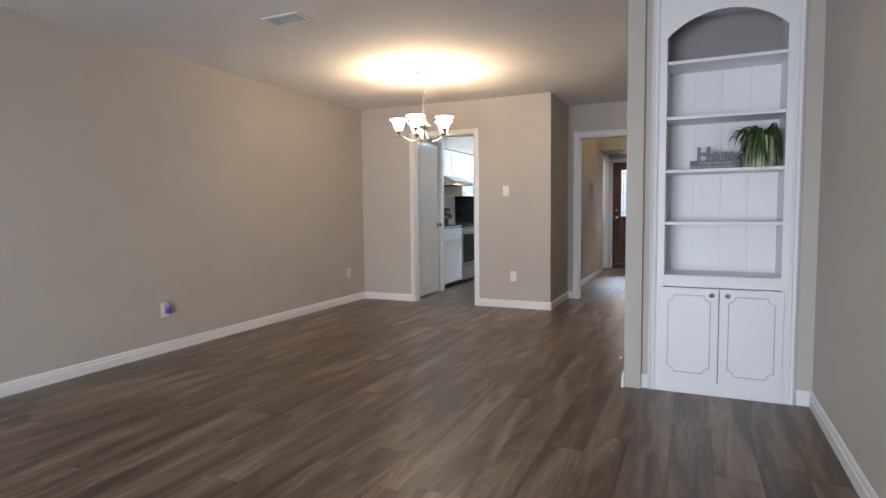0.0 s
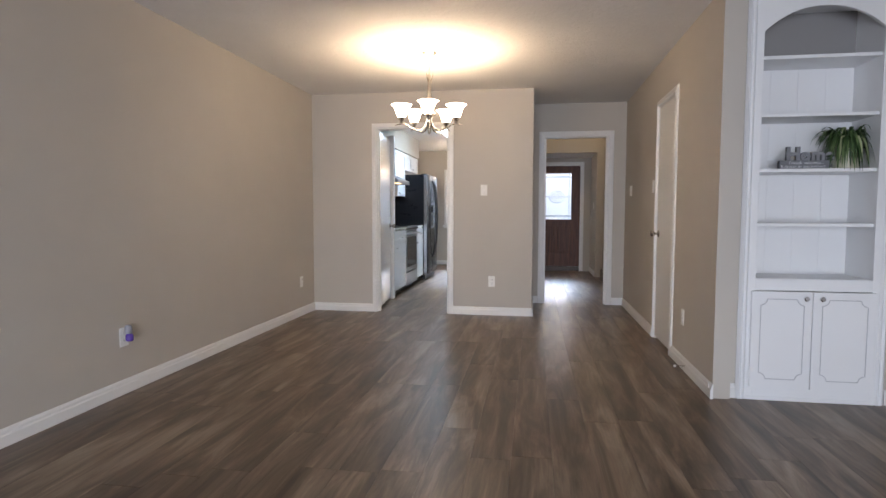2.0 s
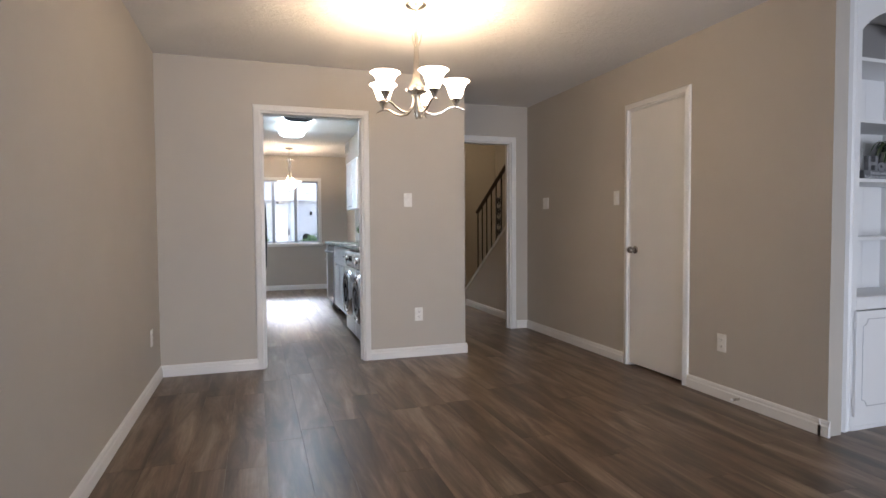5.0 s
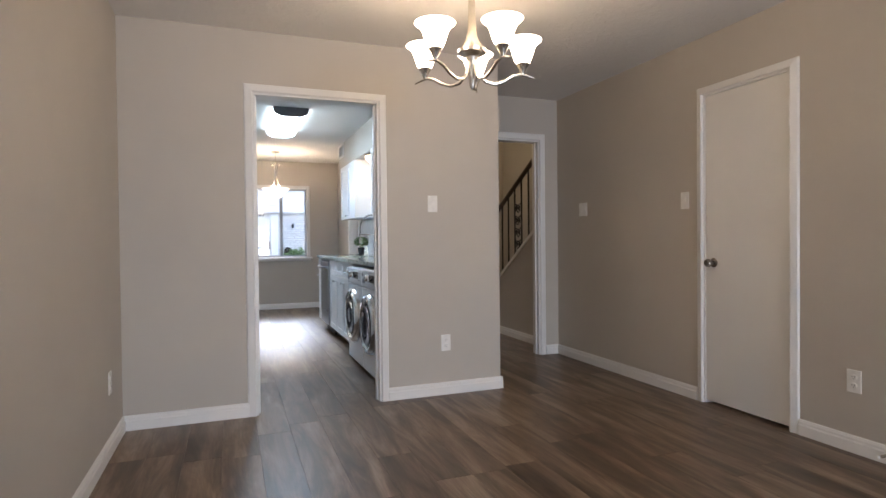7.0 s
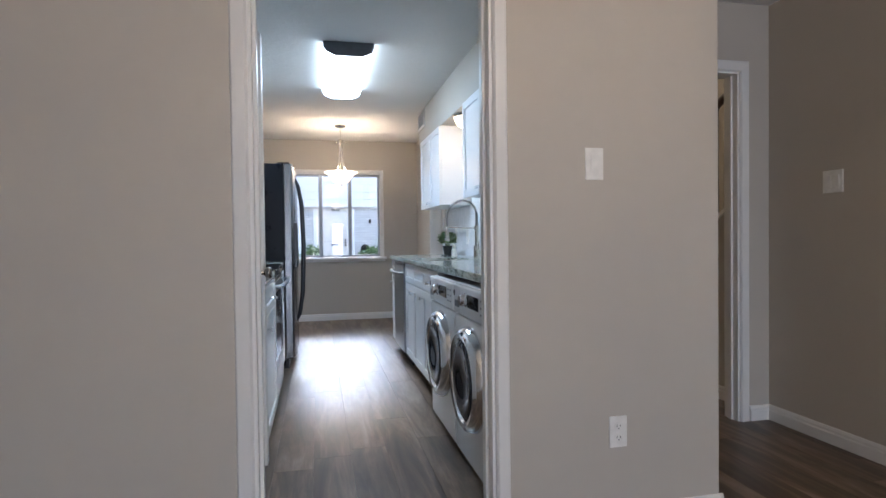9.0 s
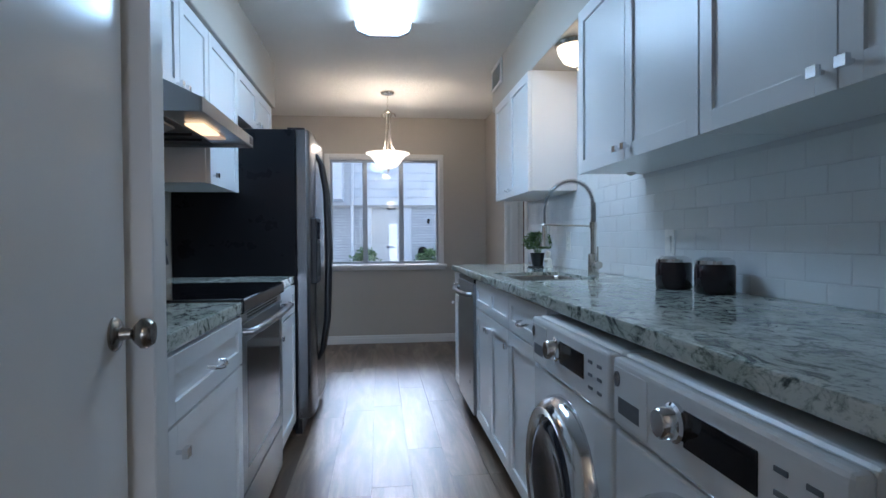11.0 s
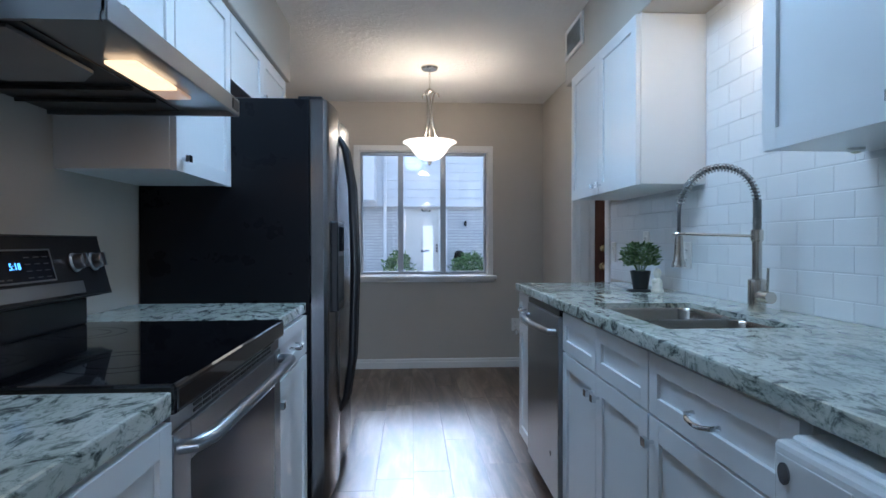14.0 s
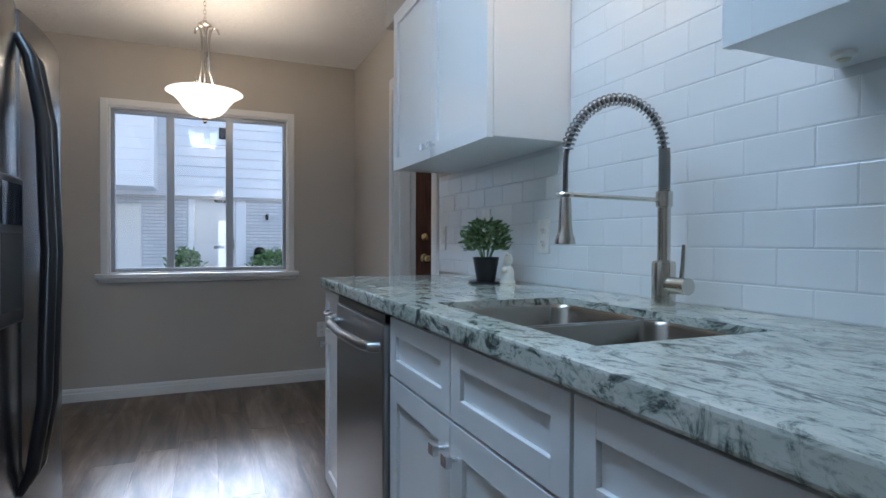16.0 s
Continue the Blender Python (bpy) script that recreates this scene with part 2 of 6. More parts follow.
# outdoors
SIDING = paint("siding_paint_white", (0.83, 0.84, 0.85), 0.6, 40, 0.1, 0.002)
CONCRETE = paint("courtyard_concrete", (0.56, 0.55, 0.53), 0.85, 60, 0.3, 0.004, 0.12)
WHITEBRICK, t_, p_ = material("brick_painted_white")
v_ = coords(t_, (1, 1, 1))
sw_ = t_.nodes.new("ShaderNodeMapping")
sw_.inputs["Rotation"].default_value = (radians(90), 0, 0)
t_.links.new(v_, sw_.inputs[0])
br = nd(t_, "ShaderNodeTexBrick", Scale=1.0, Mortar_Size=0.008, Brick_Width=0.22, Row_Height=0.075)
br.inputs["Color1"].default_value, br.inputs["Color2"].default_value = (0.60, 0.605, 0.615, 1), (0.69, 0.695, 0.70, 1)
br.inputs["Mortar"].default_value = (0.42, 0.425, 0.44, 1)
t_.links.new(sw_.outputs[0], br.inputs["Vector"])
t_.links.new(br.outputs[0], p_.inputs["Base Color"])
p_.inputs["Roughness"].default_value = 0.75
bump(t_, p_, br.outputs[1], -0.5, 0.006)

# ---- mesh helpers ----


def box(bm, x0, x1, y0, y1, z0, z1):
    vs = [bm.verts.new((x, y, z)) for z in (z0, z1) for y in (y0, y1) for x in (x0, x1)]
    return [bm.faces.new([vs[i] for i in q]) for q in ((0, 2, 3, 1), (4, 5, 7, 6), (0, 1, 5, 4), (2, 6, 7, 3), (0, 4, 6, 2), (1, 3, 7, 5))]


def soften(bm, w, seg=2):
    bmesh.ops.bevel(bm, geom=bm.edges[:], offset=w, segments=seg, profile=0.6, affect="EDGES", clamp_overlap=True)
    return bm


def solid(*b, w=0.0, seg=2):
    bm = bmesh.new()
    box(bm, *b)
    return soften(bm, w, seg) if w else bm


def many(boxes, w=0.0, seg=1):
    bm = bmesh.new()
    for b in boxes:
        box(bm, *b)
    return soften(bm, w, seg) if w else bm


def lathe(bm, profile, c=(0, 0, 0), n=28):
    rings = []
    for r, z in profile:
        if r < 1e-5:
            rings.append([bm.verts.new((c[0], c[1], c[2] + z))])
        else:
            rings.append([bm.verts.new((c[0] + r * math.cos(2 * math.pi * k / n), c[1] + r * math.sin(2 * math.pi * k / n), c[2] + z)) for k in range(n)])
    for a, b in zip(rings, rings[1:]):
        for k in range(n):
            q = [a[k % len(a)], a[(k + 1) % n % len(a)], b[(k + 1) % n % len(b)], b[k % len(b)]]
            q = list(dict.fromkeys(q))
            if len(q) > 2:
                bm.faces.new(q)
    bmesh.ops.recalc_face_normals(bm, faces=bm.faces[:])
    return bm


def tube(bm, pts, r, n=8):
    pts = [Vector(p) for p in pts]
    rad = r if isinstance(r, (list, tuple)) else [r] * len(pts)
    rings, up = [], None
    for i, p in enumerate(pts):
        d = (pts[min(i + 1, len(pts) - 1)] - pts[max(i - 1, 0)]).normalized()
        if up is None:
            up = Vector((0, 0, 1)) if abs(d.z) < 0.9 else Vector((1, 0, 0))
        s = d.cross(up).normalized()
        up = s.cross(d).normalized()
        rings.append([bm.verts.new(p + rad[i] * (math.cos(2 * math.pi * k / n) * s + math.sin(2 * math.pi * k / n) * up)) for k in range(n)])
    for a, b in zip(rings, rings[1:]):
        for k in range(n):
            bm.faces.new((a[k], a[(k + 1) % n], b[(k + 1) % n], b[k]))
    bm.faces.new(rings[0][::-1])
    bm.faces.new(rings[-1])
    bmesh.ops.recalc_face_normals(bm, faces=bm.faces[:])
    return bm


def cyl(bm, a, b, r, n=16):
    return tube(bm, [a, b], r, n)


def poly_prism(bm, pts, y0, y1):
    """A prism over a polygon of (x, z) points, from y0 to y1."""
    a = [bm.verts.new((x, y0, z)) for x, z in pts]
    b = [bm.verts.new((x, y1, z)) for x, z in pts]
    bm.faces.new(a)
    bm.faces.new(b[::-1])
    for k in range(len(pts)):
        j = (k + 1) % len(pts)
        bm.faces.new((a[j], a[k], b[k], b[j]))
    bmesh.ops.recalc_face_normals(bm, faces=bm.faces[:])
    return bm


def mesh_of(name, bm, mat, smooth=False):
    me = bpy.data.meshes.new(name)
    bm.to_mesh(me)
    bm.free()
    if mat:
        me.materials.append(mat)
    if smooth:
        for f in me.polygons:
            f.use_smooth = True
        me.set_sharp_from_angle(angle=radians(40))
    return me


def part(name, bm, mat, parent, label="", smooth=False):
    ob = new(name, mesh_of(name, bm, mat, smooth))
    ob.parent = parent
    return tagged(ob, label)


def lettering(name, text, size, m, mat, parent, label="", deep=0.0004, bold=0.0):
    """Raised letters in the built-in font, as one mesh part; the text stands in the local x-y plane of m."""
    cu = bpy.data.curves.new(name, "FONT")
    cu.body, cu.size, cu.extrude, cu.offset = text, size, deep, bold
    tmp = new(name, cu)
    me = bpy.data.meshes.new_from_object(tmp.evaluated_get(bpy.context.evaluated_depsgraph_get()))
    bpy.data.objects.remove(tmp)
    me.transform(m)
    me.materials.clear()
    me.materials.append(mat)
    ob = new(name, me)
    ob.parent = parent
    return tagged(ob, label)


def thing(name, label, category, m=None, group=""):
    ob = new(name)
    ob.empty_display_size = 0.1
    ob.matrix_world = m or Matrix()
    return tagged(ob, label, category, group)


def single(name, bm, mat, label, category, m=None, group="", smooth=False):
    ob = new(name, mesh_of(name, bm, mat, smooth))
    ob.matrix_world = m or Matrix()
    return tagged(ob, label, category, group)


def structure(name, bm, mat, label, category, smooth=False):
    return tagged(new(name, mesh_of(name, bm, mat, smooth)), label, category, "", "structure")


def pierced(axis, p0, p1, u0, u1, z0, z1, holes=()):
    """A wall slab between p0 and p1 on its axis, from u0 to u1 along, with rectangular holes (u0, u1, z0, z1)."""
    us = sorted({u0, u1, *(q for h in holes for q in h[:2])})
    zs = sorted({z0, z1, *(q for h in holes for q in h[2:])})
    bm, seen = bmesh.new(), {}

    def vert(p, u, z):
        k = (round(p, 5), round(u, 5), round(z, 5))
        if k not in seen:
            seen[k] = bm.verts.new((p, u, z) if axis == "x" else (u, p, z))
        return seen[k]

    full = {}
    for i in range(len(us) - 1):
        for j in range(len(zs) - 1):
            cu, cz = (us[i] + us[i + 1]) / 2, (zs[j] + zs[j + 1]) / 2
            full[i, j] = not any(h[0] < cu < h[1] and h[2] < cz < h[3] for h in holes)
    for (i, j), ok in full.items():
        if not ok:
            continue
        a, b, c, d = us[i], us[i + 1], zs[j], zs[j + 1]
        for p in (p0, p1):
            bm.faces.new([vert(p, *q) for q in ((a, c), (b, c), (b, d), (a, d))])
        for di, dj, e in ((-1, 0, ((a, c), (a, d))), (1, 0, ((b, c), (b, d))), (0, -1, ((a, c), (b, c))), (0, 1, ((a, d), (b, d)))):
            if not full.get((i + di, j + dj), False):
                bm.faces.new([vert(p0, *e[0]), vert(p0, *e[1]), vert(p1, *e[1]), vert(p1, *e[0])])
    bmesh.ops.recalc_face_normals(bm, faces=bm.faces[:])
    return bm


# ---- the shell ----
XL, XR, YB, YK, YF, H = -3.89, 0.717, 6.67, 6.79, 12.54, 2.443
XT, XH, YH, YREAR = -1.56, -1.46, 7.60, -2.6
structure("wall_left", pierced("x", XL - 0.12, XL, YREAR, YF + 0.15, 0, H), WALL, "warm greige painted long wall", "wall")
structure("wall_rear", pierced("y", YREAR - 0.12, YREAR, XL - 0.12, XR + 0.12, 0, H, [(-3.4, -0.4, 0.0, 2.1)]), WALL, "greige wall behind, with a wide glazed opening", "wall")
structure("wall_right_living", pierced("x", XR, XR + 0.12, YREAR, 4.62, 0, H), WALL, "greige painted wall beside the bookcase", "wall")
structure("wall_kitchen", pierced("y", YB, YK, XL, -1.41, 0, H, [(-3.138, -2.322, 0, 2.055)]), WALL, "greige partition with the kitchen doorway", "wall")
structure("wall_spine", pierced("x", XT, XH, YK, YF, 0, H, [(10.84, 11.53, 0, 2.045)]), WALL, "greige partition between kitchen and hall", "wall")
structure("wall_spine_end", many([(XH, -1.41, YK, YH, 0, H)]), WALL, "greige wall return beside the hall doorway", "wall")
structure("wall_hall_front", pierced("y", YH, 7.71, XH, -0.315, 0, H, [(-1.277, -0.519, 0, 2.046)]), WALL, "greige wall with the hall doorway", "wall")
structure("wall_closet", pierced("x", -0.315, -0.215, 4.123, 7.71, 0, H, [(5.185, 5.81, 0, 2.055)]), WALL, "greige wall with a flush closet door", "wall")
# wing wall around the bookcase niche
NX0, NX1 = -0.087, 0.543
structure("wall_wing", pierced("y", 4.165, 4.225, -0.215, XR, 0, H, [(NX0 - 0.05, NX1 + 0.05, 0.0, 2.36)]), WALL, "greige wing wall around the bookcase", "wall")
structure("wall_niche_back", pierced("y", 4.58, 4.62, -0.215, XR, 0, H), WALL, "wall behind the bookcase", "wall")
structure("wall_closet_back", many([(-0.215, 1.2, 7.61, 7.71, 0, H), (0.85, 0.95, 4.62, 7.61, 0, H)]), WALL, "plain walls closing the closet", "wall")
structure("wall_far", pierced("y", YF, YF + 0.15, XL - 0.12, XH, 0, 2.9, [(-3.262, -2.078, 0.855, 1.998)]), WALL, "greige outer wall with the kitchen window", "wall")
YE = 11.60
structure("wall_entry", pierced("y", YE, YE + 0.15, XH, 0.74, 0, 5.0, [(-1.40, -0.52, 0.0, 2.03)]), WALL, "greige outer wall with the entry door", "wall")
# unseen overhang, added to cut off steep skylight on the kitchen floor
structure("overhang_sky_block", many([(XL - 0.12, XH, 12.70, 13.45, 2.62, 5.4)]), SIDING, "unseen white overhang, added to block high sky from the window", "wall")
structure("wall_vestibule", pierced("y", 10.60, 10.70, XH, 0.62, 0, 5.0, [(XH, -0.33, 0, 2.165)]), WALL, "cream-lit wall with a dropped header before the entry", "wall")
structure("wall_vestibule_side", many([(-0.33, -0.23, 10.70, YE, 0, 2.44)]), WALL, "greige side wall of the entry", "wall")
structure("wall_stair", many([(0.62, 0.74, 7.71, YE, 0, 5.0), (XH - 0.1, XH, 7.71, 10.7, H, 5.0), (XH, 0.62, 7.59, 7.71, H + 0.11, 5.0)]), WALL, "stairwell walls rising to the upper floor", "wall")
structure("wall_pantry", many([(XL, -3.25, YK, 7.68, 0, H)]), WALL, "greige pantry block behind the open kitchen door", "wall")
structure("ceiling", many([(XL - 0.12, XR + 0.12, YREAR - 0.12, 7.71, H, H + 0.1), (XL - 0.12, XH, 7.71, YF + 0.15, H, H + 0.1), (XH, -0.30, 10.70, YE + 0.15, H + 0.3, H + 0.4)]), CEIL, "white knockdown-textured ceiling", "ceiling")
structure("ceiling_vestibule", many([(XH, -0.33, 10.70, YE, 2.165, 2.25)]), CEIL, "low white ceiling of the entry", "ceiling")
structure("ceiling_stairwell", many([(XH - 0.1, 0.74, 7.5, 11.2, 5.0, 5.1)]), CEIL, "white ceiling high over the stairs", "ceiling")
structure("soffit_kitchen_right", many([(-1.845, XT, YK, 10.77, 2.105, H)], 0.004), WALL, "painted soffit above the wall cabinets", "soffit")
structure("soffit_kitchen_left", many([(XL, -3.50, 7.68, 10.76, 2.105, H)], 0.004), WALL, "painted soffit above the wall cabinets", "soffit")


def baseboard(name, p, q, side):
    """A moulded baseboard along the wall line p-q, on the given side of it (unit normal)."""
    p, q, nrm = Vector((*p, 0)), Vector((*q, 0)), Vector((*side, 0))
    prof = [(0, 0), (0.016, 0), (0.016, 0.055), (0.011, 0.062), (0.011, 0.074), (0.006, 0.085), (0, 0.088)]
    bm = bmesh.new()
    a = [bm.verts.new(p + nrm * d + Vector((0, 0, z))) for d, z in prof]
    b = [bm.verts.new(q + nrm * d + Vector((0, 0, z))) for d, z in prof]
    for k in range(len(prof)):
        j = (k + 1) % len(prof)
        bm.faces.new((a[k], a[j], b[j], b[k]))
    bm.faces.new(a[::-1])
    bm.faces.new(b)
    bmesh.ops.recalc_face_normals(bm, faces=bm.faces[:])
    structure(name, bm, TRIM, "white moulded baseboard", "baseboard")


for p, q, s in [((XL, YREAR), (XL, YB), (1, 0)), ((XL, YB), (-3.182, YB), (0, -1)), ((-2.272, YB), (-1.394, YB), (0, -1)),
                ((-1.41, YB - 0.016), (-1.41, YH), (1, 0)), ((-1.41, YH), (-1.344, YH), (0, -1)), ((-0.452, YH), (-0.315, YH), (0, -1)),
                ((-0.315, YH), (-0.315, 5.864), (-1, 0)), ((-0.315, 5.131), (-0.315, 4.107), (-1, 0)), ((-0.331, 4.165), (-0.176, 4.165), (0, -1)),
                ((0.636, 4.165), (XR, 4.165), (0, -1)), ((XR, 4.165), (XR, YREAR), (-1, 0)), ((XL, YF), (-1.56, YF), (0, -1)),
                ((XH, 7.71), (XH, 10.77), (1, 0)), ((-0.33, 10.70), (-0.33, YE), (-1, 0)), ((-3.25, YK), (-3.25, 7.68), (1, 0)), ((XT, 11.60), (XT, YF), (-1, 0)),
                ((XL, YREAR), (-3.4, YREAR), (0, 1)), ((-0.4, YREAR), (XR, YREAR), (0, 1))]:
    baseboard("baseboard", p, q, s)


def casing(name, m, w, h, width=0.065, depth=0.018, label="white moulded door casing"):
    """A mitred, stepped casing round an opening of w by h, local x along, front towards -y."""
    bm = bmesh.new()
    steps = [(0.0, 0.010), (0.008, depth), (width - 0.018, depth * 0.72), (width - 0.006, depth * 0.55), (width, 0.002)]
    loops = []
    for e, d in steps:
        loops.append([bm.verts.new(v) for v in ((-e, -d, 0), (-e, -d, h + e), (w + e, -d, h + e), (w + e, -d, 0))])
    back = [[bm.verts.new(v) for v in ((-e, 0.0, 0), (-e, 0.0, h + e), (w + e, 0.0, h + e), (w + e, 0.0, 0))] for e in (0.0, width)]
    chain = [back[0], *loops, back[1]]
    for a, b in zip(chain, chain[1:]):
        for k in range(3):
            bm.faces.new((a[k], a[k + 1], b[k + 1], b[k]))
    bmesh.ops.recalc_face_normals(bm, faces=bm.faces[:])
    bm.transform(m)
    return structure(name, bm, TRIM, label, "trim")


def lining(name, m, w, h, d):
    """White jamb lining of an opening through a wall of depth d."""
    bm = many([(-0.001, 0.012, -0.001, d + 0.001, 0, h), (w - 0.012, w + 0.001, -0.001, d + 0.001, 0, h), (0.012, w - 0.012, -0.001, d + 0.001, h - 0.012, h + 0.001),
               (0.012, 0.024, d * 0.35, d * 0.65, 0, h - 0.012), (w - 0.024, w - 0.012, d * 0.35, d * 0.65, 0, h - 0.012)], 0.001)
    bm.transform(m)
    return structure(name, bm, TRIM, "white painted door jamb", "trim")


casing("trim", pose(-3.138, YB, 0), 0.816, 2.055, 0.054)
casing("trim", pose(-2.322, YK, 0, 0, 0, 180), 0.816, 2.055, 0.054)
lining("trim", pose(-3.138, YB, 0), 0.816, 2.055, 0.12)
structure("trim", many([(-3.249, -3.182, 7.615, 7.683, 0.0, 2.10)], 0.003), TRIM, "white painted end post beside the counter", "trim")
casing("trim", pose(-1.277, YH, 0), 0.758, 2.046)
lining("trim", pose(-1.277, YH, 0), 0.758, 2.046, 0.11)
casing("trim", pose(-0.519, 7.71, 0, 0, 0, 180), 0.758, 2.046)
casing("trim", pose(-0.315, 5.81, 0, 0, 0, -90), 0.625, 2.055, 0.052)
lining("trim", pose(-0.315, 5.81, 0, 0, 0, -90), 0.625, 2.055, 0.10)
casing("trim", pose(XT, 11.53, 0, 0, 0, -90), 0.69, 2.045, 0.065)
lining("trim", pose(XT, 11.53, 0, 0, 0, -90), 0.69, 2.045, 0.10)
casing("trim", pose(XH, 10.84, 0, 0, 0, 90), 0.69, 2.045, 0.065)

# ---- living room things ----


def knob_round(parent, x, z, y=-0.0, mat=KNOBM, r=0.027):
    """A door knob on a rose, axis towards -y."""
    bm = bmesh.new()
    lathe(bm, [(0, 0), (0.03, 0), (0.031, 0.004), (0.026, 0.009), (0.012, 0.012), (0.010, 0.030), (0.018, 0.036), (r, 0.046), (r * 1.02, 0.056), (r * 0.75, 0.066), (0, 0.069)])
    bm.transform(pose(x, y, z, 90, 0, 0))
    return part("knob", bm, mat, parent, "satin nickel knob", True)


closet = thing("closet_door", "closed flush white closet door with a nickel knob", "door", pose(-0.312, 5.796, 0.0, 0, 0, -90))
closet["kind"] = "structure"
part("leaf", solid(0.0, 0.597, 0, 0.033, 0.022, 2.040, w=0.002), DOORW, closet)
knob_round(closet, 0.068, 0.94)
for hz in (0.25, 1.78):
    bm = bmesh.new()
    cyl(bm, (0.600, -0.004, hz - 0.045), (0.600, -0.004, hz + 0.045), 0.006, 10)
    part("hinge", bm, DOORW, closet, "painted hinge", True)

kdoor = thing("kitchen_door", "white flush door standing open into the kitchen", "door", pose(-3.141, 6.800, 0.0, 0, 0, 95.3))
kdoor["kind"] = "structure"
part("leaf", solid(0.012, 0.762, 0, 0.035, 0.03, 2.03, w=0.002), DOORGLOSS, kdoor)
knob_round(kdoor, 0.70, 0.95, 0.0)
for hz in (0.25, 1.78):
    bm = bmesh.new()
    cyl(bm, (0.006, -0.004, hz - 0.045), (0.006, -0.004, hz + 0.045), 0.007, 10)
    part("hinge", bm, DOORW, kdoor, "painted hinge", True)


def plate(kind, m, label, w=0.072, h=0.117):
    """A wall plate, front towards local -y, centred."""
    ob = thing("light_switch" if kind == "switch" else "wall_outlet", label, "switch" if kind == "switch" else "outlet", m)
    part("cover_plate", solid(-w / 2, w / 2, -0.006, 0, -h / 2, h / 2, w=0.003), PLATE, ob)
    if kind == "switch":
        n = 2 if w > 0.1 else 1
        for k in range(n):
            cx = (k - (n - 1) / 2) * 0.046
            bm = solid(cx - 0.016, cx + 0.016, -0.010, -0.005, -0.033, 0.033, w=0.002)
            bm.transform(pose(0, 0, 0, 3, 0, 0))
            part("rocker", bm, PLATE, ob)
    else:
        for cz in (-0.021, 0.021):
            bm = bmesh.new()
            poly_prism(bm, [(0.0165 * math.cos(a), cz + 0.0145 * math.sin(a)) for a in [2 * math.pi * k / 16 for k in range(16)]], -0.0085, -0.005)
            face = part("receptacle", bm, PLATE, ob)
            part("slots", many([(-0.008, -0.006, -0.0092, -0.008, cz - 0.002, cz + 0.007), (0.005, 0.007, -0.0092, -0.008, cz - 0.002, cz + 0.006), (-0.002, 0.002, -0.0092, -0.008, cz - 0.010, cz - 0.006)]), SLOT, face)
    return ob


plate("switch", pose(-1.935, YB, 1.366), "white rocker light switch on the greige wall")
plate("outlet", pose(-1.845, YB, 0.371), "white duplex outlet on the greige wall")
plate("switch", pose(-0.315, 5.972, 1.365, 0, 0, -90), "white rocker switch beside the closet door")
plate("switch", pose(-0.315, 7.175, 1.37, 0, 0, -90), "white double rocker switch near the hall", 0.116)
plate("outlet", pose(-0.315, 4.84, 0.365, 0, 0, -90), "white duplex outlet low on the wall")
plate("outlet", pose(XL, 6.31, 0.369, 0, 0, 90), "white outlet low on the long wall")
plate("outlet", pose(XL, 3.628, 0.352, 0, 0, 90), "white outlet with a plug-in air freshener")
plate("outlet", pose(-1.823, YF, 0.394), "white outlet below the kitchen window wall")
fresh = thing("air_freshener", "plug-in air freshener with purple oil in the outlet", "air freshener", pose(XL + 0.006, 3.628, 0.375, 0, 0, 90))
bm = bmesh.new()
lathe(bm, [(0, 0.040), (0.014, 0.040), (0.021, 0.028), (0.022, 0.0), (0.017, -0.012), (0, -0.012)], (0, -0.030, 0.012))
part("warmer", bm, plain("warmer_plastic_grey", (0.30, 0.30, 0.33), 0.25), fresh, "smoky grey plastic warmer", True)
bm = bmesh.new()
lathe(bm, [(0, 0.0), (0.014, 0.0), (0.023, -0.012), (0.023, -0.04), (0.017, -0.047), (0, -0.047)], (0, -0.036, 0.0))
part("bottle", bm, LILAC, fresh, "clear bottle of purple oil", True)

stopper = thing("door_stop", "brass spring door stop on the baseboard", "door stop", pose(-0.331, 4.677, 0.045, 0, 0, -90))
bm = bmesh.new()
tube(bm, [(0.006 * math.cos(k * 0.9), -0.001 * k - 0.001, 0.006 * math.sin(k * 0.9)) for k in range(62)], 0.0014, 5)
part("spring", bm, NICKEL, stopper, "", True)
bm = bmesh.new()
cyl(bm, (0, -0.062, 0), (0, -0.078, 0), 0.008, 12)
part("tip", bm, PLATE, stopper, "white rubber tip", True)

# ceiling register
reg = thing("ceiling_vent", "white ceiling register with dark slots", "vent", pose(-2.44, 3.51, H))
part("frame", many([(-0.15, 0.15, -0.09, -0.068, -0.008, 0), (-0.15, 0.15, 0.068, 0.09, -0.008, 0), (-0.15, -0.128, -0.068, 0.068, -0.008, 0), (0.128, 0.15, -0.068, 0.068, -0.008, 0), (-0.045, -0.039, -0.068, 0.068, -0.007, 0), (0.039, 0.045, -0.068, 0.068, -0.007, 0)], 0.001), TRIM, reg)
# no duct is modelled; a near-black sheet gives its shade
part("backing", many([(-0.128, 0.128, -0.068, 0.068, -0.0015, -0.0005)]), SLOT, reg, "near-black sheet that stands in for the ceiling duct's shade")
for k in range(9):
    bm = solid(-0.127, 0.127, -0.0055, 0.0055, -0.0006, 0.0006)
    bm.transform(pose(0, -0.06 + 0.015 * k, -0.0045, 48, 0, 0))
    part("slat", bm, TRIM, reg)

# built-in bookcase
bk = thing("bookcase", "white built-in bookcase with an arched top and cupboard below", "bookcase", pose(0, 4.165, 0))
ZS = [0.735, 1.062, 1.382, 1.704, 2.036]
SP, AP = 2.172, 2.305
half = (NX1 - NX0) / 2
rad = (half ** 2 + (AP - SP) ** 2) / (2 * (AP - SP))
ca = math.asin(half / rad)
cx0 = (NX0 + NX1) / 2
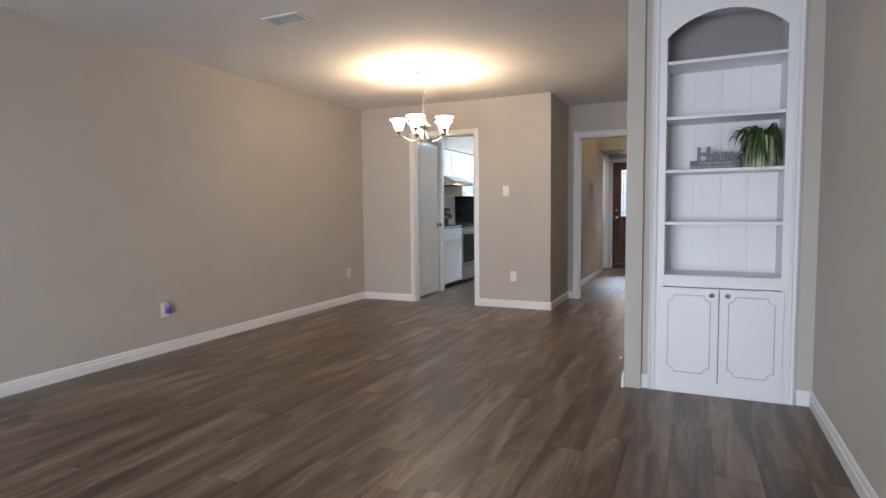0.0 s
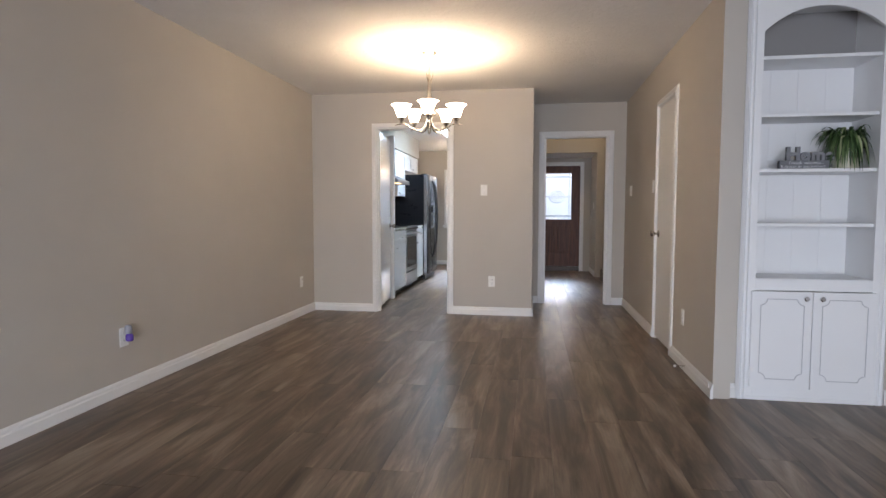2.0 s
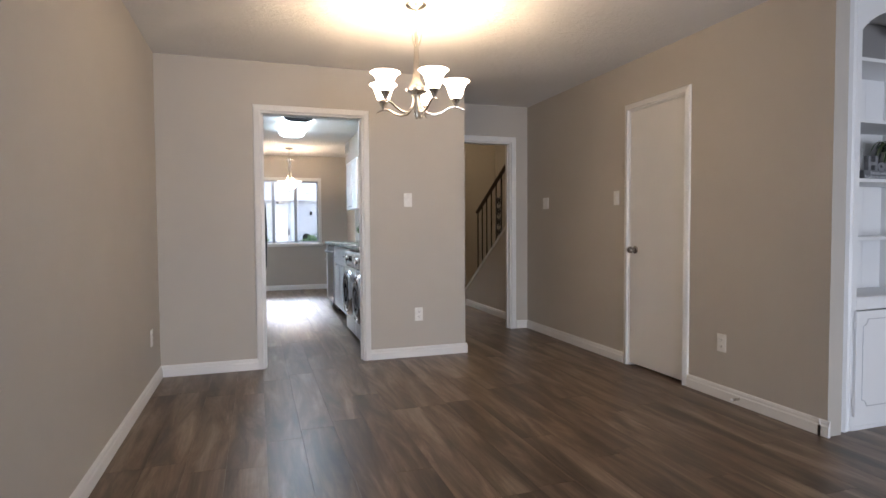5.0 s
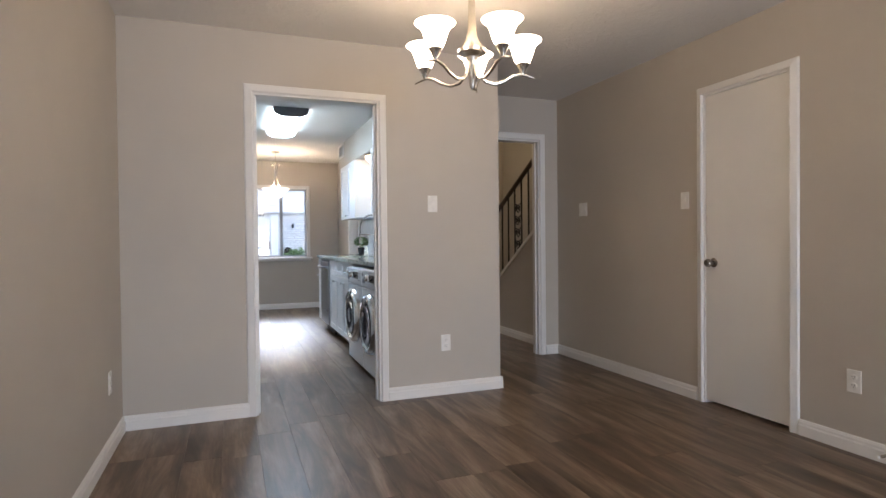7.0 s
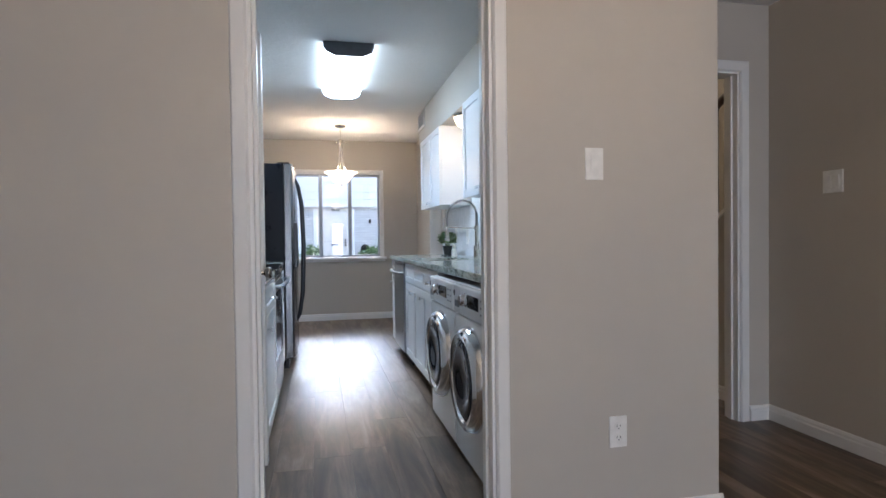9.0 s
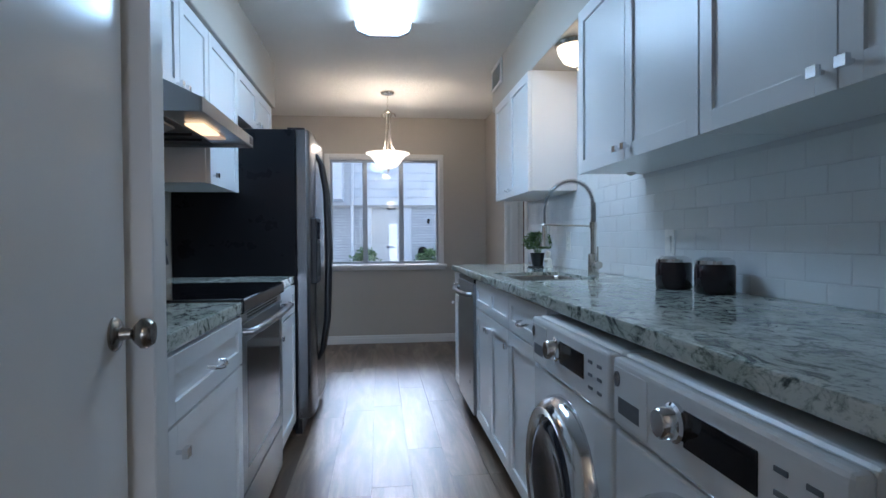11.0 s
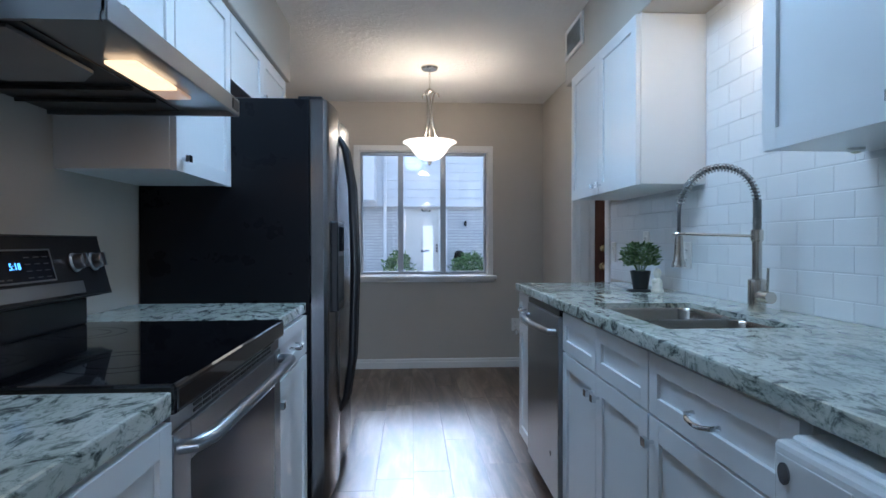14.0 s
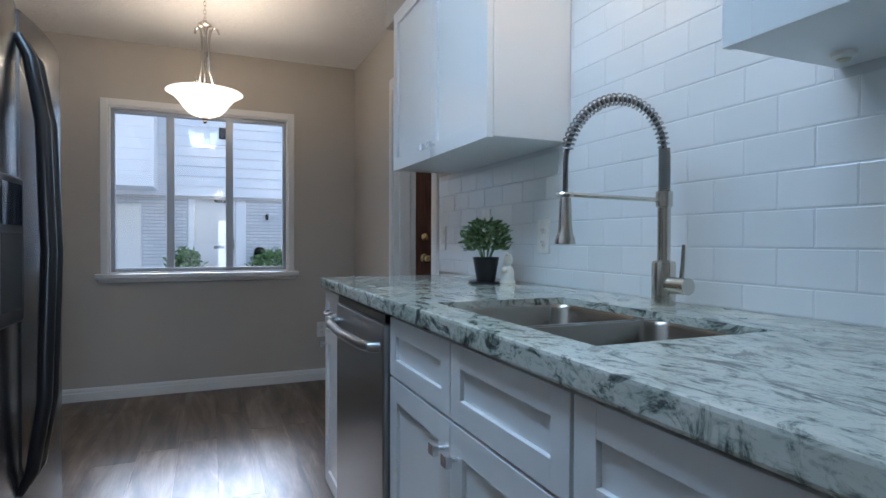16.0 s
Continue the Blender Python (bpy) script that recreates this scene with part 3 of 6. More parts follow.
arch = [(cx0 + rad * math.sin(-ca + 2 * ca * k / 24), AP - rad + rad * math.cos(-ca + 2 * ca * k / 24)) for k in range(25)]
# face frame: stiles, arched head, rails
part("stile", solid(NX0 - 0.04, NX0, -0.02, 0.0, 0.0, 2.17, w=0.002), SHELFW, bk)
part("stile", solid(NX1, NX1 + 0.04, -0.02, 0.0, 0.0, 2.17, w=0.002), SHELFW, bk)
bm = bmesh.new()
a = [bm.verts.new((x, -0.02, z)) for x, z in arch]
u = [bm.verts.new((x, -0.02, H - 0.001)) for x, z in arch]
a2 = [bm.verts.new((x, 0.0, z)) for x, z in arch]
u2 = [bm.verts.new((x, 0.0, H - 0.001)) for x, z in arch]
for k in range(24):
    bm.faces.new((a[k], a[k + 1], u[k + 1], u[k]))
    bm.faces.new((a2[k], a2[k + 1], a[k + 1], a[k]))
    bm.faces.new((a2[k + 1], a2[k], u2[k], u2[k + 1]))
bmesh.ops.recalc_face_normals(bm, faces=bm.faces[:])
box(bm, NX0 - 0.04, NX0, -0.02, 0.0, 2.17, H - 0.001)
box(bm, NX1, NX1 + 0.04, -0.02, 0.0, 2.17, H - 0.001)
part("arched_head", bm, SHELFW, bk)
part("rail", solid(NX0, NX1, -0.02, 0.0, 0.664, ZS[0] - 0.001, w=0.002), SHELFW, bk)
part("plinth", solid(NX0, NX1, -0.02, 0.0, 0.0, 0.078, w=0.003), SHELFW, bk)
part("plinth_mould", solid(NX0 - 0.03, NX1 + 0.03, -0.026, -0.0205, 0.0, 0.022, w=0.002), SHELFW, bk)
for sx, sg in ((NX0 - 0.04, -1), (NX1 + 0.04, 1)):
    e = [(0, 0.016), (0.012, 0.026), (0.022, 0.020), (0.034, 0.028), (0.048, 0.012)]
    bm = bmesh.new()
    pts = [(0, 0), *e, (0.048, 0)]
    lo = [bm.verts.new((sx + sg * x, -y, 0)) for x, y in pts]
    hi = [bm.verts.new((sx + sg * x, -y, H - 0.002)) for x, y in pts]
    for k in range(len(pts)):
        j = (k + 1) % len(pts)
        bm.faces.new((lo[k], lo[j], hi[j], hi[k]))
    bm.faces.new(lo)
    bm.faces.new(hi)
    bmesh.ops.recalc_face_normals(bm, faces=bm.faces[:])
    part("side_casing", bm, SHELFW, bk, "fluted white casing")
part("side_panel", solid(NX0 - 0.02, NX0 - 0.002, 0.002, 0.30, 0.0, 2.36), SHELFW, bk)
part("side_panel", solid(NX1 + 0.002, NX1 + 0.02, 0.002, 0.30, 0.0, 2.36), SHELFW, bk)
part("top_panel", solid(NX0 - 0.02, NX1 + 0.02, 0.002, 0.30, 2.36, 2.375), SHELFW, bk)
for k in range(4):
    w = (NX1 - NX0 + 0.004) / 4
    part("back_board", solid(NX0 - 0.002 + k * w + 0.0003, NX0 - 0.002 + (k + 1) * w - 0.0003, 0.285, 0.30, 0.0, 2.36, w=0.0006), SHELFW, bk)
part("back_panel", solid(NX0 - 0.02, NX1 + 0.02, 0.30, 0.308, 0.0, 2.36), SHELFW, bk)
for z in ZS:
    part("shelf", solid(NX0 - 0.002, NX1 + 0.002, 0.001 if z > ZS[0] else -0.004, 0.284, z - 0.019, z + 0.001, w=0.002), SHELFW, bk)


GROOVESHADE = plain("moulding_groove_shade", (0.50, 0.50, 0.52), 0.6)
# the shade at the back of the arched niche is put into this grey
ARCHSHADE = paint("niche_shade_grey", (0.30, 0.29, 0.285), 0.6, 70, 0.05, 0.001, 0.03)
part("arch_shade_sheet", solid(NX0 - 0.001, NX1 + 0.001, 0.2795, 0.2838, ZS[-1] + 0.002, 2.358), ARCHSHADE, bk, "grey sheet with the arched niche's shade put into its colour")


def scoop_path(x0, x1, z0, z1, r):
    pts = []
    for cx, cz, s0 in ((x0, z0, 90), (x1, z0, 180), (x1, z1, 270), (x0, z1, 360)):
        lst = []
        for k in range(7):
            a = radians(s0 - 90 * k / 6)
            lst.append((cx + r * math.cos(a), cz + r * math.sin(a)))
        pts += lst
    return pts


for x0, x1, kx in ((NX0 - 0.022, 0.222, 0.182), (0.226, NX1 + 0.018, 0.268)):
    leaf = part("cupboard_door", solid(x0, x1, -0.038, -0.0205, 0.080, 0.660, w=0.003), SHELFW, bk, "white door with scooped panel moulding")
    path = scoop_path(x0 + 0.05, x1 - 0.045, 0.080 + 0.055, 0.660 - 0.045, 0.036)
    path.append(path[0])
    # a thin bead that follows the scooped outline; its grey stands for a groove's shade
    bm = bmesh.new()
    tube(bm, [(x, -0.0385, z) for x, z in path], 0.0027, 6)
    part("moulding", bm, GROOVESHADE, leaf, "grey bead that stands in for a groove's shade", True)
    bm = bmesh.new()
    lathe(bm, [(0, 0), (0.009, 0), (0.006, 0.008), (0.007, 0.014), (0.015, 0.018), (0.015, 0.024), (0.011, 0.028), (0, 0.028)], n=16)
    bm.transform(pose(kx, -0.038, 0.622, 90, 0, 0))
    part("knob", bm, CHROME, leaf, "chrome cupboard knob", True)
    for hz in (0.16, 0.585):
        hx = x0 - 0.004 if kx < 0.22 else x1 + 0.004
        bm = bmesh.new()
        cyl(bm, (hx, -0.030, hz - 0.022), (hx, -0.030, hz + 0.022), 0.004, 8)
        part("hinge", bm, SHELFW, leaf, "", True)

# "Home" sign on the shelf
SIGNG = plain("sign_wood_grey", (0.20, 0.205, 0.22), 0.7)
SIGNW = plain("sign_wood_slate", (0.15, 0.155, 0.17), 0.75)
SIGNL = plain("sign_lettering_pale", (0.55, 0.56, 0.57), 0.7)
sign = thing("home_sign", "grey block letters on a weathered base on the shelf", "sign", pose(0.048, 4.215, ZS[2] + 0.001))
base = part("base_block", solid(0.0, 0.272, 0, 0.035, 0.0, 0.052, w=0.002), SIGNW, sign, "dark weathered block with pale script")
lettering("script_line", "Friends welcome...", 0.025, pose(0.050, -0.0008, 0.029, 90, 0, 0), SIGNL, base)
lettering("script_line", "Relatives by appointment", 0.024, pose(0.006, -0.0008, 0.008, 90, 0, 0), SIGNL, base)
fx = 0.035
for ch, s in (("H", 0.105), ("o", 0.09), ("m", 0.09), ("e", 0.09)):
    cu = bpy.data.curves.new("letter", "FONT")
    cu.body, cu.size, cu.extrude, cu.bevel_depth, cu.offset = ch, s * 1.05, 0.012, 0.001, 0.004
    tmp = new("letter", cu)
    dg = bpy.context.evaluated_depsgraph_get()
    me = bpy.data.meshes.new_from_object(tmp.evaluated_get(dg))
    bpy.data.objects.remove(tmp)
    me.transform(pose(fx, 0.016, 0.053, 90, 0, 0))
    me.materials.clear()
    me.materials.append(SIGNG)
    ob = new("letter", me)
    ob.parent = sign
    fx = max(v.co.x for v in me.vertices) + 0.004


def blade(bm, p, az, length, width, rise, droop, n=7, fold=0.25):
    """A narrow arching leaf from p, bowing out and down."""
    rows = []
    d = Vector((math.cos(az), math.sin(az), 0))
    s = Vector((-math.sin(az), math.cos(az), 0))
    for k in range(n + 1):
        f = k / n
        w = width * (0.55 + 1.2 * f) * (1 - f ** 2.2) + 0.0006
        c = Vector(p) + d * (length * f * (1 - 0.25 * f)) + Vector((0, 0, rise * math.sin(f * 2.0) - droop * f * f))
        rows.append([bm.verts.new(c + s * w + Vector((0, 0, w * fold))), bm.verts.new(c), bm.verts.new(c - s * w + Vector((0, 0, w * fold)))])
    for a, b in zip(rows, rows[1:]):
        for i in range(2):
            bm.faces.new((a[i], a[i + 1], b[i + 1], b[i]))


rng = random.Random(4)
sp = thing("spider_plant", "arching spider plant in a cream ceramic pot", "plant", pose(0.440, 4.285, ZS[2] + 0.001))
bm = bmesh.new()
lathe(bm, [(0, 0), (0.060, 0), (0.066, 0.004), (0.078, 0.10), (0.084, 0.160), (0.086, 0.178), (0.080, 0.178), (0.076, 0.16), (0, 0.16)])
part("pot", bm, POTCREAM, sp, "cream ribbed pot", True)
bm = bmesh.new()
for k in range(150):
    az = rng.uniform(0, 2 * math.pi)
    front, side = -math.sin(az), math.cos(az)
    ln = 0.10 + 0.05 * rng.random()
    if side < -0.3:
        ln = 0.14 + 0.10 * rng.random()
    elif side > 0.5:
        ln = 0.075 + 0.03 * rng.random()
    if front < -0.3:
        ln = min(ln, 0.12)
    blade(bm, (0.03 * math.cos(az), 0.03 * math.sin(az), 0.165), az, ln, 0.0055 + 0.004 * rng.random(), 0.06 + 0.055 * rng.random(), 0.04 + 0.10 * rng.random())
for k in range(70):
    az = rng.uniform(math.radians(175), math.radians(365))
    ln = 0.105 + 0.045 * rng.random()
    if math.cos(az) > 0.7:
        ln = min(ln, 0.10)
    blade(bm, (0.04 * math.cos(az), 0.04 * math.sin(az), 0.168), az, ln, 0.006 + 0.004 * rng.random(), 0.05 + 0.03 * rng.random(), 0.15 + 0.10 * rng.random())
for k in range(3):
    blade(bm, (0, 0, 0.165), math.pi + 0.15 * k, 0.22 + 0.02 * k, 0.006, 0.10, 0.09 + 0.03 * k)
part("leaves", bm, SPIDER, sp, "green and cream striped leaves", True)

# chandelier
ch = thing("chandelier", "brushed nickel five-arm chandelier with lit bell shades", "chandelier", pose(CHX, CHY, 0))
bm = bmesh.new()
lathe(bm, [(0, H), (0.062, H), (0.064, H - 0.008), (0.05, H - 0.02), (0.02, H - 0.028), (0.012, H - 0.034), (0, H - 0.034)])
part("canopy", bm, NICKEL, ch, "", True)
bm = bmesh.new()
for k in range(7):
    zc = H - 0.045 - 0.022 * k
    pts = []
    for j in range(13):
        a = 2 * math.pi * j / 12
        lx, lz = 0.007 * math.cos(a), 0.015 * math.sin(a)
        pts.append((lx, 0, zc + lz) if k % 2 else (0, lx, zc + lz))
    tube(bm, pts, 0.0017, 5)
part("chain", bm, NICKEL, ch, "", True)
bm = bmesh.new()
lathe(bm, [(0, 2.262), (0.010, 2.262), (0.013, 2.25), (0.011, 2.235), (0.014, 2.18), (0.017, 2.10), (0.019, 2.04), (0.024, 2.005), (0.038, 1.975), (0.056, 1.955), (0.066, 1.945), (0.064, 1.932), (0.05, 1.925), (0.03, 1.915), (0.022, 1.895), (0.018, 1.86), (0.016, 1.82), (0.013, 1.785), (0.006, 1.772), (0, 1.772)])
part("column", bm, NICKEL, ch, "brushed nickel column with flared collar", True)
for k in range(3):
    a = radians(120 * k)
    bm = bmesh.new()
    tube(bm, [((0.012 + 0.02 * math.sin(f * 1.7)) * math.cos(a), (0.012 + 0.02 * math.sin(f * 1.7)) * math.sin(a), 2.20 + 0.075 * f) for f in (0, 0.25, 0.5, 0.75, 1)], [0.005, 0.005, 0.004, 0.004, 0.002], 6)
    part("leaf_finial", bm, NICKEL, ch, "", True)
for k in range(5):
    a = radians(72 * k + 62)
    c, s = math.cos(a), math.sin(a)
    bm = bmesh.new()
    prof = [(0.015, 1.90), (0.030, 1.84), (0.062, 1.808), (0.105, 1.800), (0.150, 1.815), (0.190, 1.840), (0.225, 1.850), (0.258, 1.844), (0.288, 1.834)]
    tube(bm, [(r * c, r * s, z) for r, z in prof], [0.007, 0.0075, 0.0075, 0.0072, 0.007, 0.0068, 0.0065, 0.0055, 0.003], 8)
    arm = part("arm", bm, NICKEL, ch, "", True)
    bm = bmesh.new()
    lathe(bm, [(0, 1.845), (0.008, 1.848), (0.011, 1.860), (0.020, 1.880), (0.030, 1.896), (0.027, 1.898), (0, 1.898)], (0.235 * c, 0.235 * s, 0), 16)
    part("cup", bm, NICKEL, arm, "", True)
    bm = bmesh.new()
    lathe(bm, [(0.024, 1.894), (0.034, 1.906), (0.044, 1.930), (0.051, 1.955), (0.059, 1.975), (0.071, 1.990), (0.083, 1.998), (0.086, 2.001), (0.082, 2.002), (0.068, 1.994), (0.055, 1.980), (0.047, 1.956), (0.040, 1.932), (0.030, 1.909), (0.020, 1.897)], (0.235 * c, 0.235 * s, 0), 24)
    part("shade", bm, CHANDSHADE, arm, "lit frosted glass bell", True)

# rear glazing of the living room
win = thing("patio_door", "white-framed glazed patio door", "door", pose(0, YREAR - 0.08, 0))
win["kind"] = "structure"
for x0, x1 in ((-3.4, -3.33), (-1.935, -1.865), (-0.47, -0.4)):
    part("frame_post", solid(x0, x1, 0, 0.05, 0.0, 2.1, w=0.003), TRIM, win)
part("frame_rail", solid(-3.33, -0.47, 0, 0.05, 2.03, 2.1), TRIM, win)
part("frame_rail", solid(-3.33, -0.47, 0, 0.05, 0.0, 0.07), TRIM, win)
for x0, x1 in ((-3.33, -1.935), (-1.865, -0.47)):
    pn = part("pane", solid(x0, x1, 0.022, 0.028, 0.07, 2.03), GLASS, win)
    pn.visible_shadow = False

# ---- hall, stairs and entry ----
fd = thing("front_door", "dark mahogany entry door with a leaded glass light", "door", pose(-1.39, YE + 0.02, 0.0))
fd["kind"] = "structure"
part("casing", many([(-0.07, 0.0, -0.04, 0.05, 0, 2.09), (0.86, 0.93, -0.04, 0.05, 0, 2.09), (0.0, 0.86, -0.04, 0.05, 2.022, 2.09)], 0.004), TRIM, fd, "white painted frame")
part("threshold", solid(0.0, 0.86, -0.03, 0.11, 0.0, 0.085, w=0.006), BROWNRAIL, fd, "raised wooden sill")
W0, W1 = 0.148, 0.702
part("leaf", many([(0.0, W0, 0, 0.045, 0.088, 2.02), (W1, 0.86, 0, 0.045, 0.088, 2.02), (W0, W1, 0, 0.045, 1.88, 2.02), (W0, W1, 0, 0.045, 0.87, 0.99), (W0, W1, 0, 0.045, 0.088, 0.34), (0.40, 0.45, 0, 0.045, 0.34, 0.87)], 0.003), MAHOG, fd)
for x0, x1 in ((W0, 0.40), (0.45, W1)):
    part("backing", many([(x0, x1, 0.018, 0.03, 0.34, 0.87)]), MAHOG, fd)
    part("raised_panel", solid(x0 + 0.025, x1 - 0.025, 0.006, 0.018, 0.365, 0.845, w=0.008), MAHOG, fd)
gl = part("glass_light", solid(W0, W1, 0.018, 0.026, 0.99, 1.88), FROST, fd, "textured leaded glass")
gl.visible_shadow = False
bm = bmesh.new()
for x in (W0 + 0.045, W1 - 0.045):
    cyl(bm, (x, 0.014, 0.99), (x, 0.014, 1.88), 0.003, 6)
for z in (1.05, 1.07, 1.80, 1.82, 1.43):
    cyl(bm, (W0, 0.014, z), (W1, 0.014, z), 0.003, 6)
for r in (0.14, 0.10, 0.05):
    tube(bm, [((W0 + W1) / 2 + r * math.cos(2 * math.pi * j / 24), 0.014, 1.43 + 0.8 * r * math.sin(2 * math.pi * j / 24)) for j in range(25)], 0.003, 6)
part("leading", bm, STEEL, gl, "dark lead lines", True)
part("glass_bead", many([(W0 - 0.02, W0 + 0.004, -0.010, 0.0, 0.97, 1.90), (W1 - 0.004, W1 + 0.02, -0.010, 0.0, 0.97, 1.90), (W0 + 0.004, W1 - 0.004, -0.010, 0.0, 1.876, 1.90), (W0 + 0.004, W1 - 0.004, -0.010, 0.0, 0.97, 0.994)], 0.003), MAHOG, fd)
BRASS = metal("brass_aged", (0.62, 0.45, 0.22), 0.25)
knob_round(fd, 0.075, 0.97, 0.0, BRASS)
bm = bmesh.new()
lathe(bm, [(0, 0), (0.026, 0), (0.026, 0.008), (0.02, 0.013), (0, 0.014)])
bm.transform(pose(0.075, 0, 1.11, 90, 0, 0))
part("deadbolt", bm, BRASS, fd, "brass deadbolt", True)

STAIR0, RISE, GO = 9.80, 0.175, 0.27
stairs = thing("staircase", "carpeted stairs rising behind a closed stringer wall", "stairs", pose(0, 0, 0))
stairs["kind"] = "structure"
CARPET = paint("stair_carpet_beige", (0.42, 0.39, 0.35), 0.95, 300, 0.8, 0.004, 0.08)
part("step", solid(-0.28, 0.62, 9.53, 10.30, 0.0, RISE, w=0.012), CARPET, stairs)
for k in range(1, 12):
    part("step", solid(-0.20, 0.62, STAIR0 - GO * (k + 1), STAIR0 - GO * k + 0.02, max(0.0, RISE * k - 0.1), RISE * (k + 1), w=0.012), CARPET, stairs)


def on_slope(y):
    return 1.214 - 0.648 * (y - 8.027)


ystop = 9.55
structure("wall_stringer", poly_prism(bmesh.new(), [(7.715, 0), (ystop, 0), (ystop, on_slope(ystop)), (7.715, on_slope(7.715))], -0.30, -0.205), WALL, "greige knee wall under the stair rail", "wall").data.transform(Matrix(((0, 1, 0, 0), (1, 0, 0, 0), (0, 0, 1, 0), (0, 0, 0, 1))))
bm = poly_prism(bmesh.new(), [(7.715, on_slope(7.715)), (ystop + 0.02, on_slope(ystop + 0.02)), (ystop + 0.02, on_slope(ystop + 0.02) + 0.03), (7.715, on_slope(7.715) + 0.03)], -0.315, -0.19)
bm.transform(Matrix(((0, 1, 0, 0), (1, 0, 0, 0), (0, 0, 1, 0), (0, 0, 0, 1))))
structure("trim", bm, TRIM, "white cap on the stair knee wall", "trim")
baseboard("baseboard", (-0.30, 7.715), (-0.30, ystop), (-1, 0))

rail = thing("stair_railing", "dark wood handrail on black wrought-iron balusters", "railing", pose(-0.255, 0, 0))
bm = bmesh.new()
tube(bm, [(0, 7.73, 2.20), (0, 9.23, 1.335)], 0.026, 10)
part("handrail", bm, BROWNRAIL, rail, "dark stained handrail", True)
bm = bmesh.new()
tube(bm, [(0, 7.73, on_slope(7.73) + 0.05), (0, 9.23, on_slope(9.23) + 0.05)], 0.012, 6)
part("bottom_rail", bm, IRON, rail)
for k in range(10):
    y = 7.80 + 0.157 * k
    bm = solid(-0.007, 0.007, y - 0.007, y + 0.007, on_slope(y) + 0.025, 2.20 - 0.577 * (y - 7.73))
    part("baluster", bm, IRON, rail)
bm = bmesh.new()
for k in range(4):
    yc, zc = 8.51, on_slope(8.51) + 0.14 + 0.135 * k
    sg = 1 if k % 2 else -1
    tube(bm, [(0, yc + sg * 0.05 * (1 - j / 22) * math.cos(j * 0.52), zc + 0.055 * (1 - j / 26) * math.sin(j * 0.52)) for j in range(20)], 0.006, 5)
    for s in (-1, 1):
        for j in range(3):
            tube(bm, [(0, yc + s * 0.01, zc + 0.05), (0, yc + s * (0.03 + 0.012 * j), zc + 0.03 * j), (0, yc + s * (0.055 - 0.01 * j), zc - 0.02 + 0.03 * j)], [0.004, 0.009, 0.002], 5)
part("scroll_panel", bm, IRON, rail, "cast leaf scroll panel", True)

plate("switch", pose(-0.33, 11.0, 1.25, 0, 0, -90), "white switch beside the entry")
phone = thing("intercom_handset", "white wall-mounted intercom handset in the hall", "intercom", pose(XH, 9.6, 1.46, 0, 0, 90))
part("cradle", solid(-0.045, 0.045, -0.028, 0, -0.11, 0.11, w=0.008), PLATE, phone)
part("handset", solid(-0.026, 0.026, -0.06, -0.03, -0.10, 0.10, w=0.012, seg=3), PLATE, phone)
bm = bmesh.new()
tube(bm, [(0, -0.03, -0.09), (0.005, -0.02, -0.16), (0.008, -0.012, -0.24), (0.0, -0.01, -0.2)], 0.003, 5)
part("cord", bm, PLATE, phone, "", True)
hl = thing("hall_ceiling_light", "brown-rimmed ceiling light above the hall", "ceiling light", pose(-0.95, 8.1, 0))
structure("ceiling_hall", many([(XH, -0.20, 7.71, 8.55, H, H + 0.1)]), CEIL, "white hall ceiling", "ceiling")
bm = bmesh.new()
lathe(bm, [(0, H), (0.13, H), (0.135, H - 0.02), (0.12, H - 0.03), (0, H - 0.03)])
part("rim", bm, BROWNRAIL, hl, "bronze rim", True)
bm = bmesh.new()
lathe(bm, [(0.118, H - 0.031), (0.10, H - 0.07), (0.05, H - 0.095), (0, H - 0.10)])
part("bowl", bm, DOMESHADE, hl, "lit glass bowl", True)

# ---- kitchen ----
FACE, CT = -2.196, 0.935


def shaker(kind, parent, x0, x1, z0, z1, t=0.02, rail=0.055, y0=-0.02):
    """A shaker front: a sunk flat panel that carries its stiles and rails, front at y0."""
    panel = part(kind, solid(x0 + rail - 0.002, x1 - rail + 0.002, y0 + 0.009, y0 + t - 0.002, z0 + rail - 0.002, z1 - rail + 0.002), CABW, parent)
    for a, b in ((x0, x0 + rail), (x1 - rail, x1)):
        part("stile", solid(a, b, y0, y0 + t, z0, z1, w=0.0012), CABW, panel)
    for a, b in ((z1 - rail, z1), (z0, z0 + rail)):
        part("rail", solid(x0 + rail, x1 - rail, y0, y0 + t, a, b, w=0.0012), CABW, panel)
    return panel


def cab_knob(parent, x, z, y=-0.02):
    bm = bmesh.new()
    cyl(bm, (x, y, z), (x, y - 0.016, z), 0.005, 10)
    box(bm, x - 0.013, x + 0.013, y - 0.028, y - 0.016, z - 0.011, z + 0.011)
    return part("knob", bm, CHROME, parent, "small square nickel knob")


def bar_pull(parent, x, z, w=0.10, y=-0.02):
    bm = bmesh.new()
    tube(bm, [(x - w / 2, y, z), (x - w / 2, y - 0.018, z - 0.002), (x - w / 4, y - 0.028, z - 0.006), (x, y - 0.03, z - 0.008), (x + w / 4, y - 0.028, z - 0.006), (x + w / 2, y - 0.018, z - 0.002), (x + w / 2, y, z)], 0.0055, 8)
    return part("handle", bm, CHROME, parent, "arched nickel pull", True)


